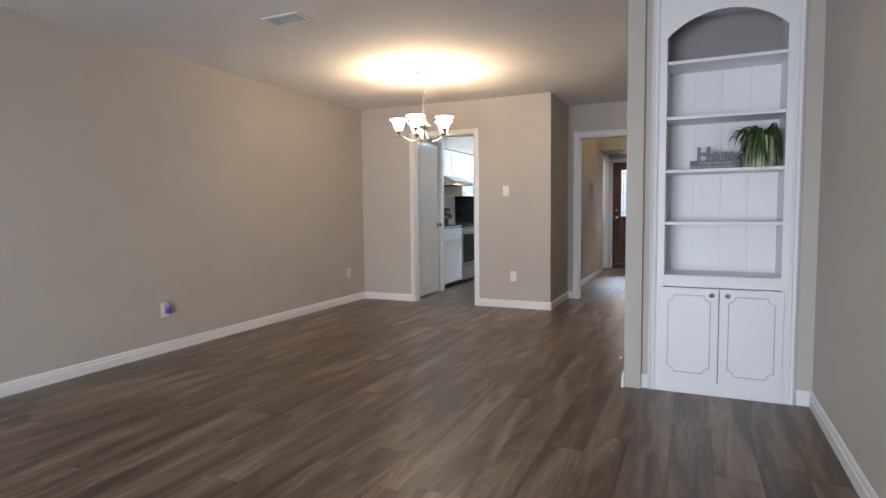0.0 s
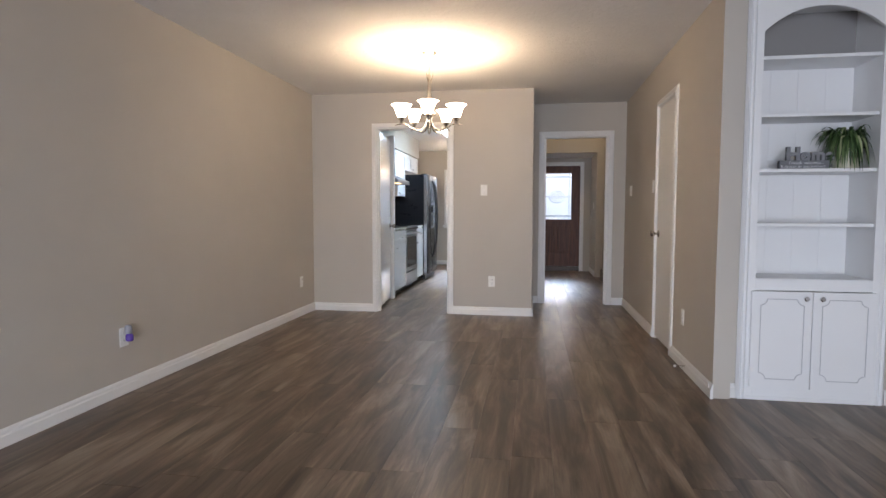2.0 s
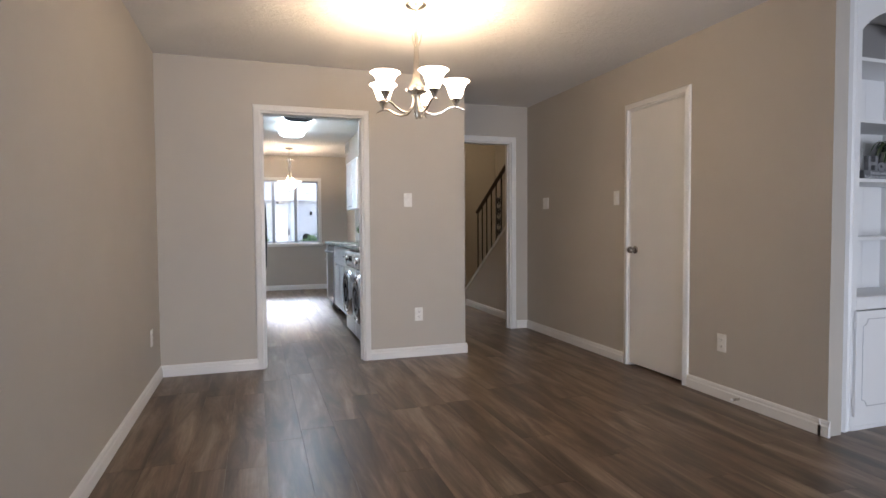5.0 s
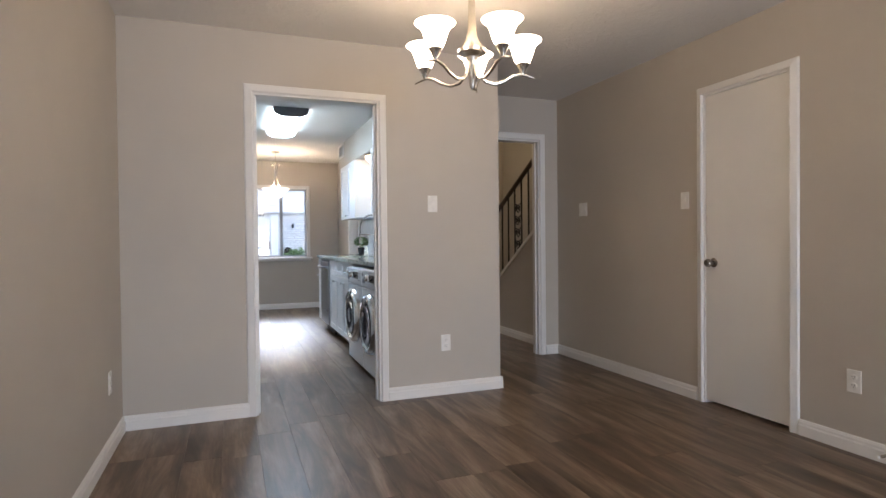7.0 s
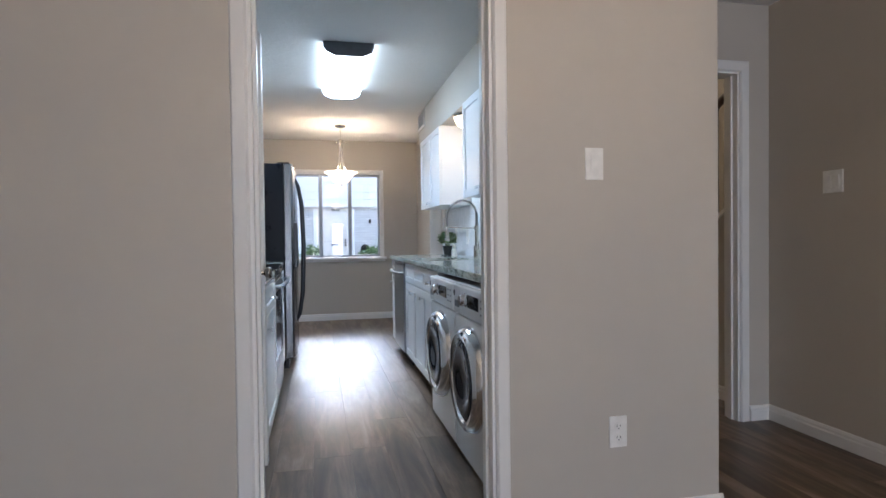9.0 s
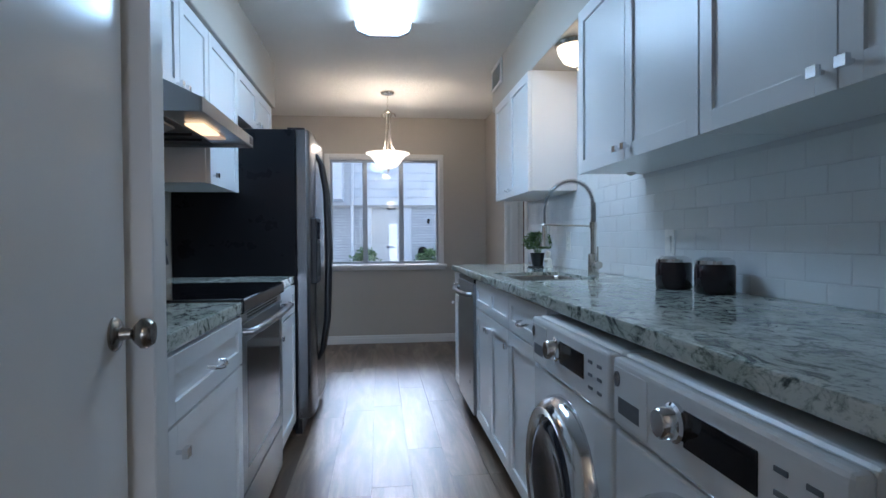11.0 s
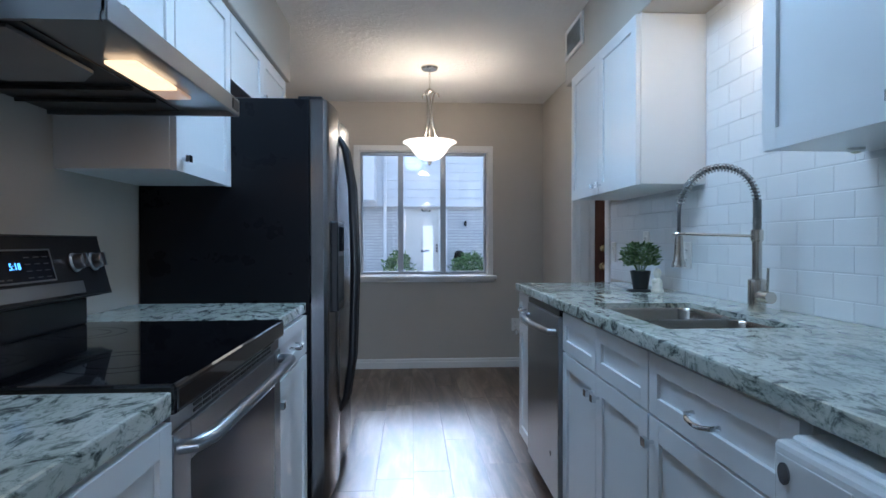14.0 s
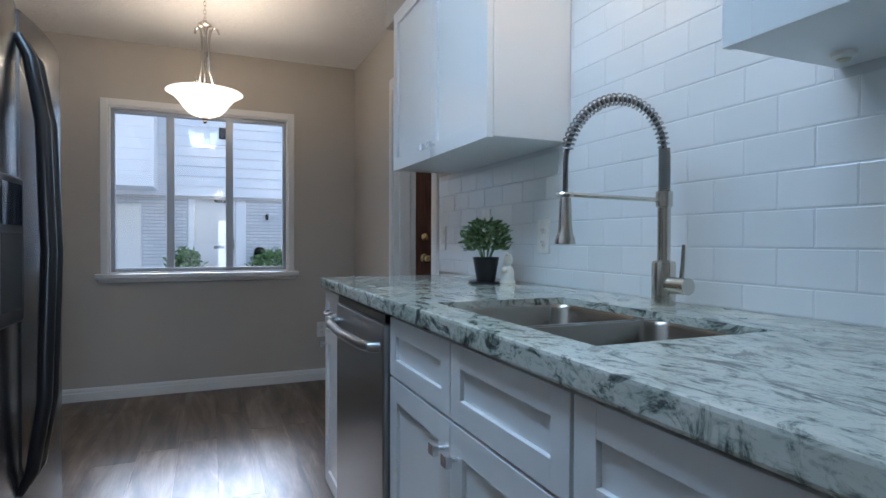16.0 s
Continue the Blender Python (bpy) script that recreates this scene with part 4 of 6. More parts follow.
def base_cabinet(label, m, w, fronts, depth=0.60, top=0.895, body=0.895):
    """fronts: rows of (kind, x0, x1, z0, z1, hardware, hx, hz)."""
    ob = thing("base_cabinet", label, "cabinet", m, "white kitchen base cabinets")
    part("body", many([(0.001, w - 0.001, 0.0, depth, 0.10, body), *([(0.001, w - 0.001, 0.0, 0.018, body, top)] if body < top else [])]), CABW, ob)
    # the shade under the fronts is put into the toe kick's near-black
    part("toe_kick", many([(0.0, w, 0.065, 0.08, 0.02, 0.10)]), SLOT, ob, "toe kick with its shade put into a near-black colour")
    for kind, x0, x1, z0, z1, hw, hx, hz in fronts:
        f = shaker(kind, ob, x0, x1, z0, z1, rail=0.055 if kind == "door" else 0.045)
        if hw == "knob":
            cab_knob(f, hx, hz)
        elif hw == "pull":
            bar_pull(f, hx, hz)
    return ob


# right run, far to near (local x runs towards the doorway)
base_cabinet("narrow white shaker base cabinet at the counter end", pose(FACE + 0.02, 10.44, 0, 0, 0, -90), 0.292,
             [("drawer", 0.004, 0.288, 0.735, 0.885, "pull", 0.146, 0.81), ("door", 0.004, 0.288, 0.11, 0.728, "knob", 0.03, 0.67)])
sink_base = base_cabinet("white shaker sink base cabinet with double doors", pose(FACE + 0.02, 9.560, 0, 0, 0, -90), 0.797,
                         [("drawer", 0.004, 0.396, 0.735, 0.885, "", 0, 0), ("drawer", 0.400, 0.793, 0.735, 0.885, "", 0, 0),
                          ("door", 0.004, 0.396, 0.11, 0.728, "knob", 0.365, 0.665), ("door", 0.400, 0.793, 0.11, 0.728, "knob", 0.431, 0.665)], body=0.66)
base_cabinet("white shaker cabinet with one drawer over a door", pose(FACE + 0.02, 8.762, 0, 0, 0, -90), 0.550,
             [("drawer", 0.004, 0.546, 0.735, 0.885, "pull", 0.275, 0.80), ("door", 0.004, 0.546, 0.11, 0.728, "knob", 0.03, 0.668)])
# left run, near to far (local x runs away from the doorway)
LF, LC = -3.205, 0.915
base_cabinet("white shaker cabinet beside the stove", pose(LF, 7.685, -0.02, 0, 0, 90), 0.655,
             [("drawer", 0.004, 0.651, 0.735, 0.885, "pull", 0.33, 0.805), ("door", 0.004, 0.651, 0.11, 0.728, "knob", 0.05, 0.668)])
base_cabinet("narrow white shaker cabinet between stove and refrigerator", pose(LF - 0.03, 9.142, -0.02, 0, 0, 90), 0.555,
             [("drawer", 0.004, 0.551, 0.735, 0.885, "pull", 0.275, 0.81), ("door", 0.004, 0.551, 0.11, 0.728, "knob", 0.03, 0.668)])


def slab(name, outline_boxes, label):
    bm = many(outline_boxes, 0.005, 2)
    return single(name, bm, STONE, label, "countertop")


# the long countertop with a cut-out for the sink
SX0, SX1, SY0, SY1 = -2.128, -1.765, 8.80, 9.40
bm = bmesh.new()
us, vs = [-2.214, SX0, SX1, XT], [YK, SY0, SY1, 10.452]
grid = {}
for i, x in enumerate(us):
    for j, y in enumerate(vs):
        for z in (CT - 0.04, CT):
            grid[i, j, z] = bm.verts.new((x, y, z))
for i in range(3):
    for j in range(3):
        if (i, j) == (1, 1):
            continue
        for z in (CT - 0.04, CT):
            bm.faces.new([grid[q[0], q[1], z] for q in ((i, j), (i + 1, j), (i + 1, j + 1), (i, j + 1))])
for (a, b) in [((0, j), (0, j + 1)) for j in range(3)] + [((3, j), (3, j + 1)) for j in range(3)] + [((i, 0), (i + 1, 0)) for i in range(3)] + [((i, 3), (i + 1, 3)) for i in range(3)] + [((1, 1), (2, 1)), ((1, 2), (2, 2)), ((1, 1), (1, 2)), ((2, 1), (2, 2))]:
    bm.faces.new([grid[*a, CT - 0.04], grid[*b, CT - 0.04], grid[*b, CT], grid[*a, CT]])
bmesh.ops.recalc_face_normals(bm, faces=bm.faces[:])
bv = [e for e in bm.edges if len(e.link_faces) == 2 and e.calc_face_angle(0) > 0.5 and not all(SX0 - 0.01 < v.co.x < SX1 + 0.01 and SY0 - 0.01 < v.co.y < SY1 + 0.01 for v in e.verts)]
bmesh.ops.bevel(bm, geom=bv, offset=0.006, segments=2, profile=0.6, affect="EDGES", clamp_overlap=True)
single("countertop", bm, STONE, "long pale green-grey granite countertop with sink cut-out", "countertop")
slab("countertop", [(XL, -3.185, 7.685, 8.338, LC - 0.04, LC)], "pale granite countertop beside the stove")
slab("countertop", [(XL, -3.218, 9.140, 9.700, LC - 0.04, LC)], "pale granite countertop beside the refrigerator")

# undermount double sink
sk = thing("kitchen_sink", "undermount stainless double-bowl sink", "sink", pose(0, 0, 0))


def bowl(x0, x1, y0, y1, deep):
    bm = bmesh.new()
    n = 6

    def ring(e, r, z):
        pts = []
        for cx, cy, a0 in ((x1 - e - r, y1 - e - r, 0), (x0 + e + r, y1 - e - r, 90), (x0 + e + r, y0 + e + r, 180), (x1 - e - r, y0 + e + r, 270)):
            for k in range(n + 1):
                a = radians(a0 + 90 * k / n)
                pts.append(bm.verts.new((cx + r * math.cos(a), cy + r * math.sin(a), z)))
        return pts

    rings = [ring(-0.012, 0.03, CT - 0.017), ring(0.0, 0.04, CT - 0.017), ring(0.004, 0.045, CT - 0.026), ring(0.012, 0.05, CT - deep + 0.03), ring(0.03, 0.05, CT - deep), ring(0.09, 0.03, CT - deep - 0.004)]
    for a, b in zip(rings, rings[1:]):
        for k in range(len(a)):
            bm.faces.new((a[k], a[(k + 1) % len(a)], b[(k + 1) % len(a)], b[k]))
    bm.faces.new(rings[-1])
    bmesh.ops.recalc_face_normals(bm, faces=bm.faces[:])
    return bm


for y0, y1, deep in ((9.095, 9.395, 0.22), (8.805, 9.065, 0.19)):
    b = part("bowl", bowl(SX0 + 0.004, SX1 - 0.004, y0, y1, deep), SINKM, sk, "", True)
    bm = bmesh.new()
    lathe(bm, [(0, 0.002), (0.03, 0.002), (0.043, 0.006), (0.045, 0.002), (0.045, 0)], (-1.935, (y0 + y1) / 2, CT - deep - 0.003), 20)
    part("drain", bm, CHROME, b, "round strainer drain", True)

# spring faucet
SPRINGM = metal("spring_steel", (0.34, 0.33, 0.32), 0.36)
FX, FY = -1.672, 9.142
fc = thing("faucet", "brushed nickel pull-down faucet with an open spring neck", "faucet", pose(FX, FY, CT))
bm = bmesh.new()
lathe(bm, [(0, 0), (0.026, 0), (0.0265, 0.004), (0.0265, 0.098), (0.0245, 0.103), (0.0145, 0.106), (0.0145, 0.226), (0.0185, 0.229), (0.0185, 0.262), (0.014, 0.265), (0, 0.265)])
part("body", bm, NICKEL, fc, "", True)
bm = bmesh.new()
cyl(bm, (0, 0, 0.05), (0, -0.072, 0.05), 0.019, 20)
valve = part("valve", bm, NICKEL, fc, "", True)
bm = bmesh.new()
tube(bm, [(0, -0.052, 0.062), (0, -0.056, 0.10), (0, -0.058, 0.142)], [0.005, 0.0045, 0.004], 8)
part("lever", bm, NICKEL, valve, "", True)
hx, hy = -0.235, 0.05
neck = [(0, 0, 0.255), (0, 0, 0.32)]
for k in range(25):
    a = math.pi * k / 24
    f = (1 - math.cos(a)) / 2
    neck.append((hx * f, hy * f, 0.345 + 0.135 * math.sin(a) - 0.025 * f))
neck += [(hx, hy, 0.28), (hx, hy, 0.255)]
bm = bmesh.new()
tube(bm, neck, 0.006, 8)
part("hose", bm, STEEL, fc, "grey inner hose", True)
dense = []
for a, b in zip(neck, neck[1:]):
    a, b = Vector(a), Vector(b)
    m_ = max(1, int((b - a).length / 0.0005))
    dense += [a.lerp(b, k / m_) for k in range(m_)]
coil, turn = [], 0.0
for k in range(int(len(dense) * 0.83)):
    d = (dense[k + 1] - dense[k]).normalized()
    side = Vector((0.21, 0.98, 0)).cross(d).normalized()
    up = d.cross(side)
    pitch_ = 0.0046 if k < 210 else 0.0115
    turn += (dense[k + 1] - dense[k]).length / pitch_ * 2 * math.pi
    coil.append(dense[k] + 0.0125 * (math.cos(turn) * side + math.sin(turn) * up))
bm = bmesh.new()
tube(bm, coil, 0.0021, 4)
part("spring", bm, SPRINGM, fc, "open coil spring", True)
bm = bmesh.new()
lathe(bm, [(0, 0.245), (0.011, 0.245), (0.013, 0.235), (0.015, 0.185), (0.017, 0.165), (0.022, 0.155), (0.023, 0.142), (0, 0.142)], (hx, hy, 0))
part("spray_head", bm, NICKEL, fc, "", True)
bm = bmesh.new()
cyl(bm, (0, 0, 0.243), (hx, hy, 0.252), 0.005, 8)
tube(bm, [(hx + 0.016 * math.cos(k * 0.5236), hy + 0.016 * math.sin(k * 0.5236), 0.252) for k in range(13)], 0.0045, 6)
part("holder_arm", bm, NICKEL, fc, "", True)

# wall cabinets


def wall_cabinet(label, m, w, depth, z0, z1, doors, group="white wall cabinets", fill=True):
    ob = thing("wall_cabinet", label, "cabinet", m, group)
    part("body", solid(0.001, w - 0.001, 0.0, depth, z0, z1, w=0.0015), CABW, ob)
    for x0, x1, kx in doors:
        f = shaker("door", ob, x0, x1, z0 - 0.004, z1 - 0.006, y0=-0.021)
        if kx is not None:
            cab_knob(f, kx, z0 + 0.038, -0.021)
    return ob


UF = -1.865 + 0.021
wall_cabinet("white shaker wall cabinet over the counter end", pose(UF, 10.575, 0, 0, 0, -90), 0.925, XT - UF, 1.400, 2.103, [(0.003, 0.460, 0.425), (0.464, 0.922, 0.499)])
wall_cabinet("white shaker wall cabinet over the washer", pose(UF, 8.826, 0, 0, 0, -90), 0.93, XT - UF, 1.400, 2.103, [(0.003, 0.463, 0.43), (0.467, 0.927, 0.50)])
wall_cabinet("white shaker wall cabinet beside the kitchen doorway", pose(UF, 7.894, 0, 0, 0, -90), 0.93, XT - UF, 1.400, 2.103, [(0.003, 0.463, 0.43), (0.467, 0.927, 0.50)])
LU = -3.54
wall_cabinet("white shaker wall cabinet before the range hood", pose(LU, 7.685, 0, 0, 0, 90), 0.72, LU - XL, 1.385, 2.103, [(0.003, 0.358, 0.32), (0.362, 0.717, 0.40)])
wall_cabinet("white shaker wall cabinet above the range hood", pose(LU, 8.408, 0, 0, 0, 90), 0.77, LU - XL, 1.696, 2.103, [(0.003, 0.383, 0.345), (0.387, 0.767, 0.42)])
wall_cabinet("white shaker wall cabinet beside the refrigerator", pose(LU, 9.182, 0, 0, 0, 90), 0.535, LU - XL, 1.390, 2.103, [(0.003, 0.532, 0.045)])
wall_cabinet("white shaker wall cabinet above the refrigerator", pose(LU, 9.720, 0, 0, 0, 90), 1.0, LU - XL, 1.83, 2.103, [(0.003, 0.498, 0.46), (0.502, 0.997, 0.54)])

# stove
RINGB = plain("burner_mark_grey", (0.014, 0.014, 0.0145), 0.12)
st = thing("stove", "freestanding stainless electric range with black glass top", "stove", pose(-3.225, 8.344, -0.018, 0, 0, 90))
SW = 0.79
part("body", solid(0.002, SW - 0.002, 0.0, 0.60, 0.10, 0.889), BLACKSIDE, st)
part("cooktop", solid(0.0, SW, -0.045, 0.60, 0.890, 0.942, w=0.010, seg=3), GLASSBLK, st, "black ceramic glass cooktop")
for cx_, cy_, rr_ in ((0.20, 0.14, 0.11), (0.56, 0.14, 0.08), (0.20, 0.42, 0.08), (0.56, 0.42, 0.10)):
    bm = bmesh.new()
    for r in (rr_, rr_ * 0.62):
        lathe(bm, [(r - 0.0012, 0.0), (r + 0.0012, 0.0)], (cx_, cy_, 0.9424), 40)
    part("burner_ring", bm, RINGB, st, "", True)
strip = part("vent_strip", many([(0.01, SW - 0.01, -0.030, 0.0, 0.858, 0.889)]), STEELH, st)
for k in range(12):
    for r in range(2):
        part("vent_slot", solid(0.11 + 0.048 * k, 0.150 + 0.048 * k, -0.0315, -0.029, 0.864 + 0.011 * r, 0.870 + 0.011 * r), SLOT, strip)
oven = part("oven_door", solid(0.085, SW - 0.085, -0.035, 0.0, 0.785, 0.855, w=0.003), STEELH, st, "stainless oven door")
for x0, x1 in ((0.01, 0.085), (SW - 0.085, SW - 0.01)):
    part("door_stile", solid(x0, x1, -0.035, 0.0, 0.285, 0.855, w=0.003), STEELH, oven)
part("door_rail", solid(0.085, SW - 0.085, -0.035, 0.0, 0.285, 0.35, w=0.003), STEELH, oven)
part("window", many([(0.084, SW - 0.084, -0.0345, -0.004, 0.349, 0.786)]), OVENGL, oven, "dark oven window")
bm = bmesh.new()
tube(bm, [(0.030, -0.035, 0.828), (0.033, -0.062, 0.830), (0.07, -0.080, 0.834), (SW / 2, -0.092, 0.838), (SW - 0.07, -0.080, 0.834), (SW - 0.033, -0.062, 0.830), (SW - 0.030, -0.035, 0.828)], 0.0135, 12)
part("handle", bm, STEELH, oven, "curved steel handle", True)
for k in range(11):
    part("side_slot", solid(-0.0015, 0.0, -0.028, -0.012, 0.60 + 0.02 * k, 0.608 + 0.02 * k), SLOT, oven)
part("drawer", solid(0.01, SW - 0.01, -0.032, 0.0, 0.085, 0.272, w=0.003), STEELH, st, "stainless storage drawer")
part("foot_skirt", many([(0.03, SW - 0.03, 0.03, 0.05, 0.018, 0.10)]), SLOT, st)
bm = poly_prism(bmesh.new(), [(0.47, 1.032), (0.50, 1.022), (0.60, 1.022), (0.60, 1.195), (0.512, 1.195)], 0.0, SW)
bm.transform(Matrix(((0, 1, 0, 0), (1, 0, 0, 0), (0, 0, 1, 0), (0, 0, 0, 1))))
soften(bm, 0.004)
guard = part("backguard", bm, BLACK, st, "black control panel")
part("guard_foot", solid(0.03, SW - 0.05, 0.51, 0.598, 0.942, 1.024, w=0.006), BLACK, guard)
tilt = pose(0, 0.4905, 1.112, -14.4, 0, 0)
bm = many([(0.004, SW - 0.13, -0.004, -0.001, -0.074, -0.040)])
bm.transform(tilt)
part("trim_strip", bm, STEELH, guard, "stainless lower band")
bm = many([(0.215, 0.545, -0.004, -0.001, -0.028, 0.048)])
bm.transform(tilt)
display = part("display", bm, OVENGL, guard, "dark touch display")
bm = many([(0.211, 0.215, -0.005, -0.001, -0.032, 0.052), (0.545, 0.549, -0.005, -0.001, -0.032, 0.052), (0.215, 0.545, -0.005, -0.001, 0.048, 0.052), (0.215, 0.545, -0.005, -0.001, -0.032, -0.028)])
bm.transform(tilt)
part("display_frame", bm, STEELH, display)
lettering("clock_digits", "5:18", 0.0235, tilt @ pose(0.389, -0.0045, 0.002, 90, 0, 0), CLOCKGLOW, display, "lit blue clock digits")
bm = many([(0.32 + 0.026 * (k % 3), 0.338 + 0.026 * (k % 3), -0.0047, -0.004, -0.022, -0.0195) for k in range(3)] + [(0.445 + 0.034 * (k % 3), 0.465 + 0.034 * (k % 3), -0.0047, -0.004, 0.030 - 0.017 * (k // 3), 0.0325 - 0.017 * (k // 3)) for k in range(12)])
bm.transform(tilt)
part("key_legend", bm, plain("legend_dim_grey", (0.05, 0.05, 0.055), 0.5), display, "faint grey key legends")
for kx in (0.035, 0.125, 0.625, 0.715):
    bm = bmesh.new()
    lathe(bm, [(0, 0), (0.027, 0), (0.027, 0.004), (0.022, 0.008), (0.020, 0.026), (0.017, 0.030), (0, 0.030)], n=18)
    box(bm, -0.004, 0.004, -0.019, 0.019, 0.026, 0.037)
    bm.transform(tilt @ pose(kx + 0.02, -0.002, 0.012, 90, 0, 0))
    part("control_knob", bm, STEELH, guard, "brushed steel knob", True)

# range hood
hd = thing("range_hood", "stainless under-cabinet range hood with lit lamp", "range hood", pose(-3.325, 8.410, 0.032, 0, 0, 90))
bm = poly_prism(bmesh.new(), [(0.0, 1.535), (0.0, 1.568), (0.20, 1.662), (0.60, 1.662), (0.60, 1.535)], 0.0, 0.76)
bm.transform(Matrix(((0, 1, 0, 0), (1, 0, 0, 0), (0, 0, 1, 0), (0, 0, 0, 1))))
part("shell", bm, STEELH, hd)
part("lip", many([(0.0, 0.76, -0.004, 0.008, 1.519, 1.57)], 0.002), STEELH, hd, "stainless front lip")
part("underside_rim", many([(0.0, 0.012, 0.008, 0.60, 1.519, 1.535), (0.748, 0.76, 0.008, 0.60, 1.519, 1.535), (0.012, 0.748, 0.58, 0.60, 1.519, 1.535)]), STEELH, hd)
# flat black sheet in place of a hollow; its colour carries the shade
part("hollow_shade", solid(0.012, 0.748, 0.175, 0.58, 1.5315, 1.5348), BLACK, hd, "black sheet that stands in for the shade inside the hood")
filt = part("filter", poly_prism(bmesh.new(), [(0.05, 0.20), (0.33, 0.20), (0.40, 0.26), (0.40, 0.44), (0.33, 0.50), (0.05, 0.50)], 1.521, 1.529), STEELH, hd, "grease filter with clipped corners")
filt.data.transform(Matrix(((1, 0, 0, 0), (0, 0, 1, 0), (0, 1, 0, 0), (0, 0, 0, 1))))
part("baffle", many([(0.47, 0.475, 0.18, 0.56, 1.521, 1.5314), (0.60, 0.605, 0.18, 0.56, 1.521, 1.5314)]), SLOT, hd, "dark baffle ribs")
lens = part("lamp_lens", solid(0.26, 0.475, 0.070, 0.140, 1.522, 1.532, w=0.003), HOODGLOW, hd, "lit warm lamp lens")
# weak glow stands for the lamp's reflection in the far lens end
part("lens_end", solid(0.477, 0.57, 0.070, 0.140, 1.522, 1.532, w=0.003), HOODREFLECT, lens, "lens end with a weak amber glow for the reflected lamp")
part("switch_pad", many([(0.69, 0.745, -0.0065, -0.003, 1.53, 1.56)]), BLACK, hd, "black rocker switches")

# refrigerator
fr = thing("refrigerator", "black-sided stainless side-by-side refrigerator", "refrigerator", pose(-3.205, 9.716, 0, 0, 0, 90))
FWD, FHT = 0.905, 1.75
part("case", solid(0.0, FWD, 0.0, 0.68, 0.03, FHT, w=0.006), BLACKSIDE, fr, "matt black cabinet")
part("grille", many([(0.02, FWD - 0.02, -0.02, 0.02, 0.0, 0.085)]), BLACK, fr, "black toe grille")
for x0, x1, nm in ((0.0, 0.395, "freezer_door"), (0.40, FWD, "fridge_door")):
    bm = bmesh.new()
    n, wd = 10, x1 - x0
    pts = [(x0, -0.005), (x0, -0.055)] + [(x0 + 0.012 + (wd - 0.024) * k / n, -0.068 - 0.018 * math.sin(math.pi * k / n)) for k in range(n + 1)] + [(x1, -0.055), (x1, -0.005)]
    lo = [bm.verts.new((x, y, 0.095)) for x, y in pts]
    hi = [bm.verts.new((x, y, FHT - 0.003)) for x, y in pts]
    for k in range(len(pts)):
        j = (k + 1) % len(pts)
        bm.faces.new((lo[k], lo[j], hi[j], hi[k]))
    bm.faces.new(lo)
    bm.faces.new(hi)
    bmesh.ops.recalc_face_normals(bm, faces=bm.faces[:])
    d = part(nm, bm, STEEL, fr, "stainless curved door", True)
    hx_ = x1 - 0.035 if nm == "freezer_door" else x0 + 0.035
    bm = bmesh.new()
    tube(bm, [(hx_, -0.075, 1.66), (hx_, -0.105, 1.60), (hx_, -0.135, 1.42), (hx_, -0.148, 1.05), (hx_, -0.135, 0.62), (hx_, -0.105, 0.42), (hx_, -0.075, 0.36)], [0.013, 0.018, 0.02, 0.021, 0.02, 0.018, 0.012], 10)
    part("handle", bm, BLACK, d, "long bowed black handle", True)
    if nm == "freezer_door":
        part("dispenser", many([(0.09, 0.30, -0.104, -0.07, 0.86, 1.25)], 0.006), BLACK, d, "black ice and water dispenser")
        # flat sheet in place of a recess; near-black stands for its shade
        part("dispenser_well_shade", many([(0.115, 0.275, -0.1055, -0.1035, 0.90, 1.10)]), SLOT, d, "near-black sheet that stands in for the well's shade")
        part("dispenser_panel", many([(0.115, 0.275, -0.107, -0.1045, 1.12, 1.23)], 0.002), OVENGL, d, "display panel")
for hx_ in (0.02, FWD - 0.06):
    part("hinge_cap", solid(hx_, hx_ + 0.04, -0.05, 0.05, FHT, FHT + 0.014, w=0.005), BLACK, fr)

# dishwasher
dw = thing("dishwasher", "stainless dishwasher with a bowed bar handle", "dishwasher", pose(FACE + 0.012, 10.144, 0, 0, 0, -90))
part("tub", many([(0.004, 0.578, 0.0, 0.55, 0.10, 0.89)]), BLACK, dw)
part("door", solid(0.004, 0.578, -0.028, 0.0, 0.115, 0.862, w=0.005), STEELH, dw, "brushed stainless door")
part("control_strip", many([(0.004, 0.578, -0.022, 0.0, 0.865, 0.888)]), BLACK, dw, "black top control strip")
bm = bmesh.new()
tube(bm, [(0.03, -0.028, 0.80), (0.035, -0.055, 0.80), (0.09, -0.068, 0.80), (0.29, -0.078, 0.80), (0.49, -0.068, 0.80), (0.545, -0.055, 0.80), (0.55, -0.028, 0.80)], 0.014, 12)
part("handle", bm, STEELH, dw, "bowed steel handle", True)
bm = bmesh.new()
cyl(bm, (0.46, -0.028, 0.28), (0.46, -0.0295, 0.28), 0.011, 16)
part("badge", bm, SLOT, dw, "small round badge", True)
part("toe_panel", many([(0.0, 0.582, 0.045, 0.06, 0.0, 0.10)]), SLOT, dw)


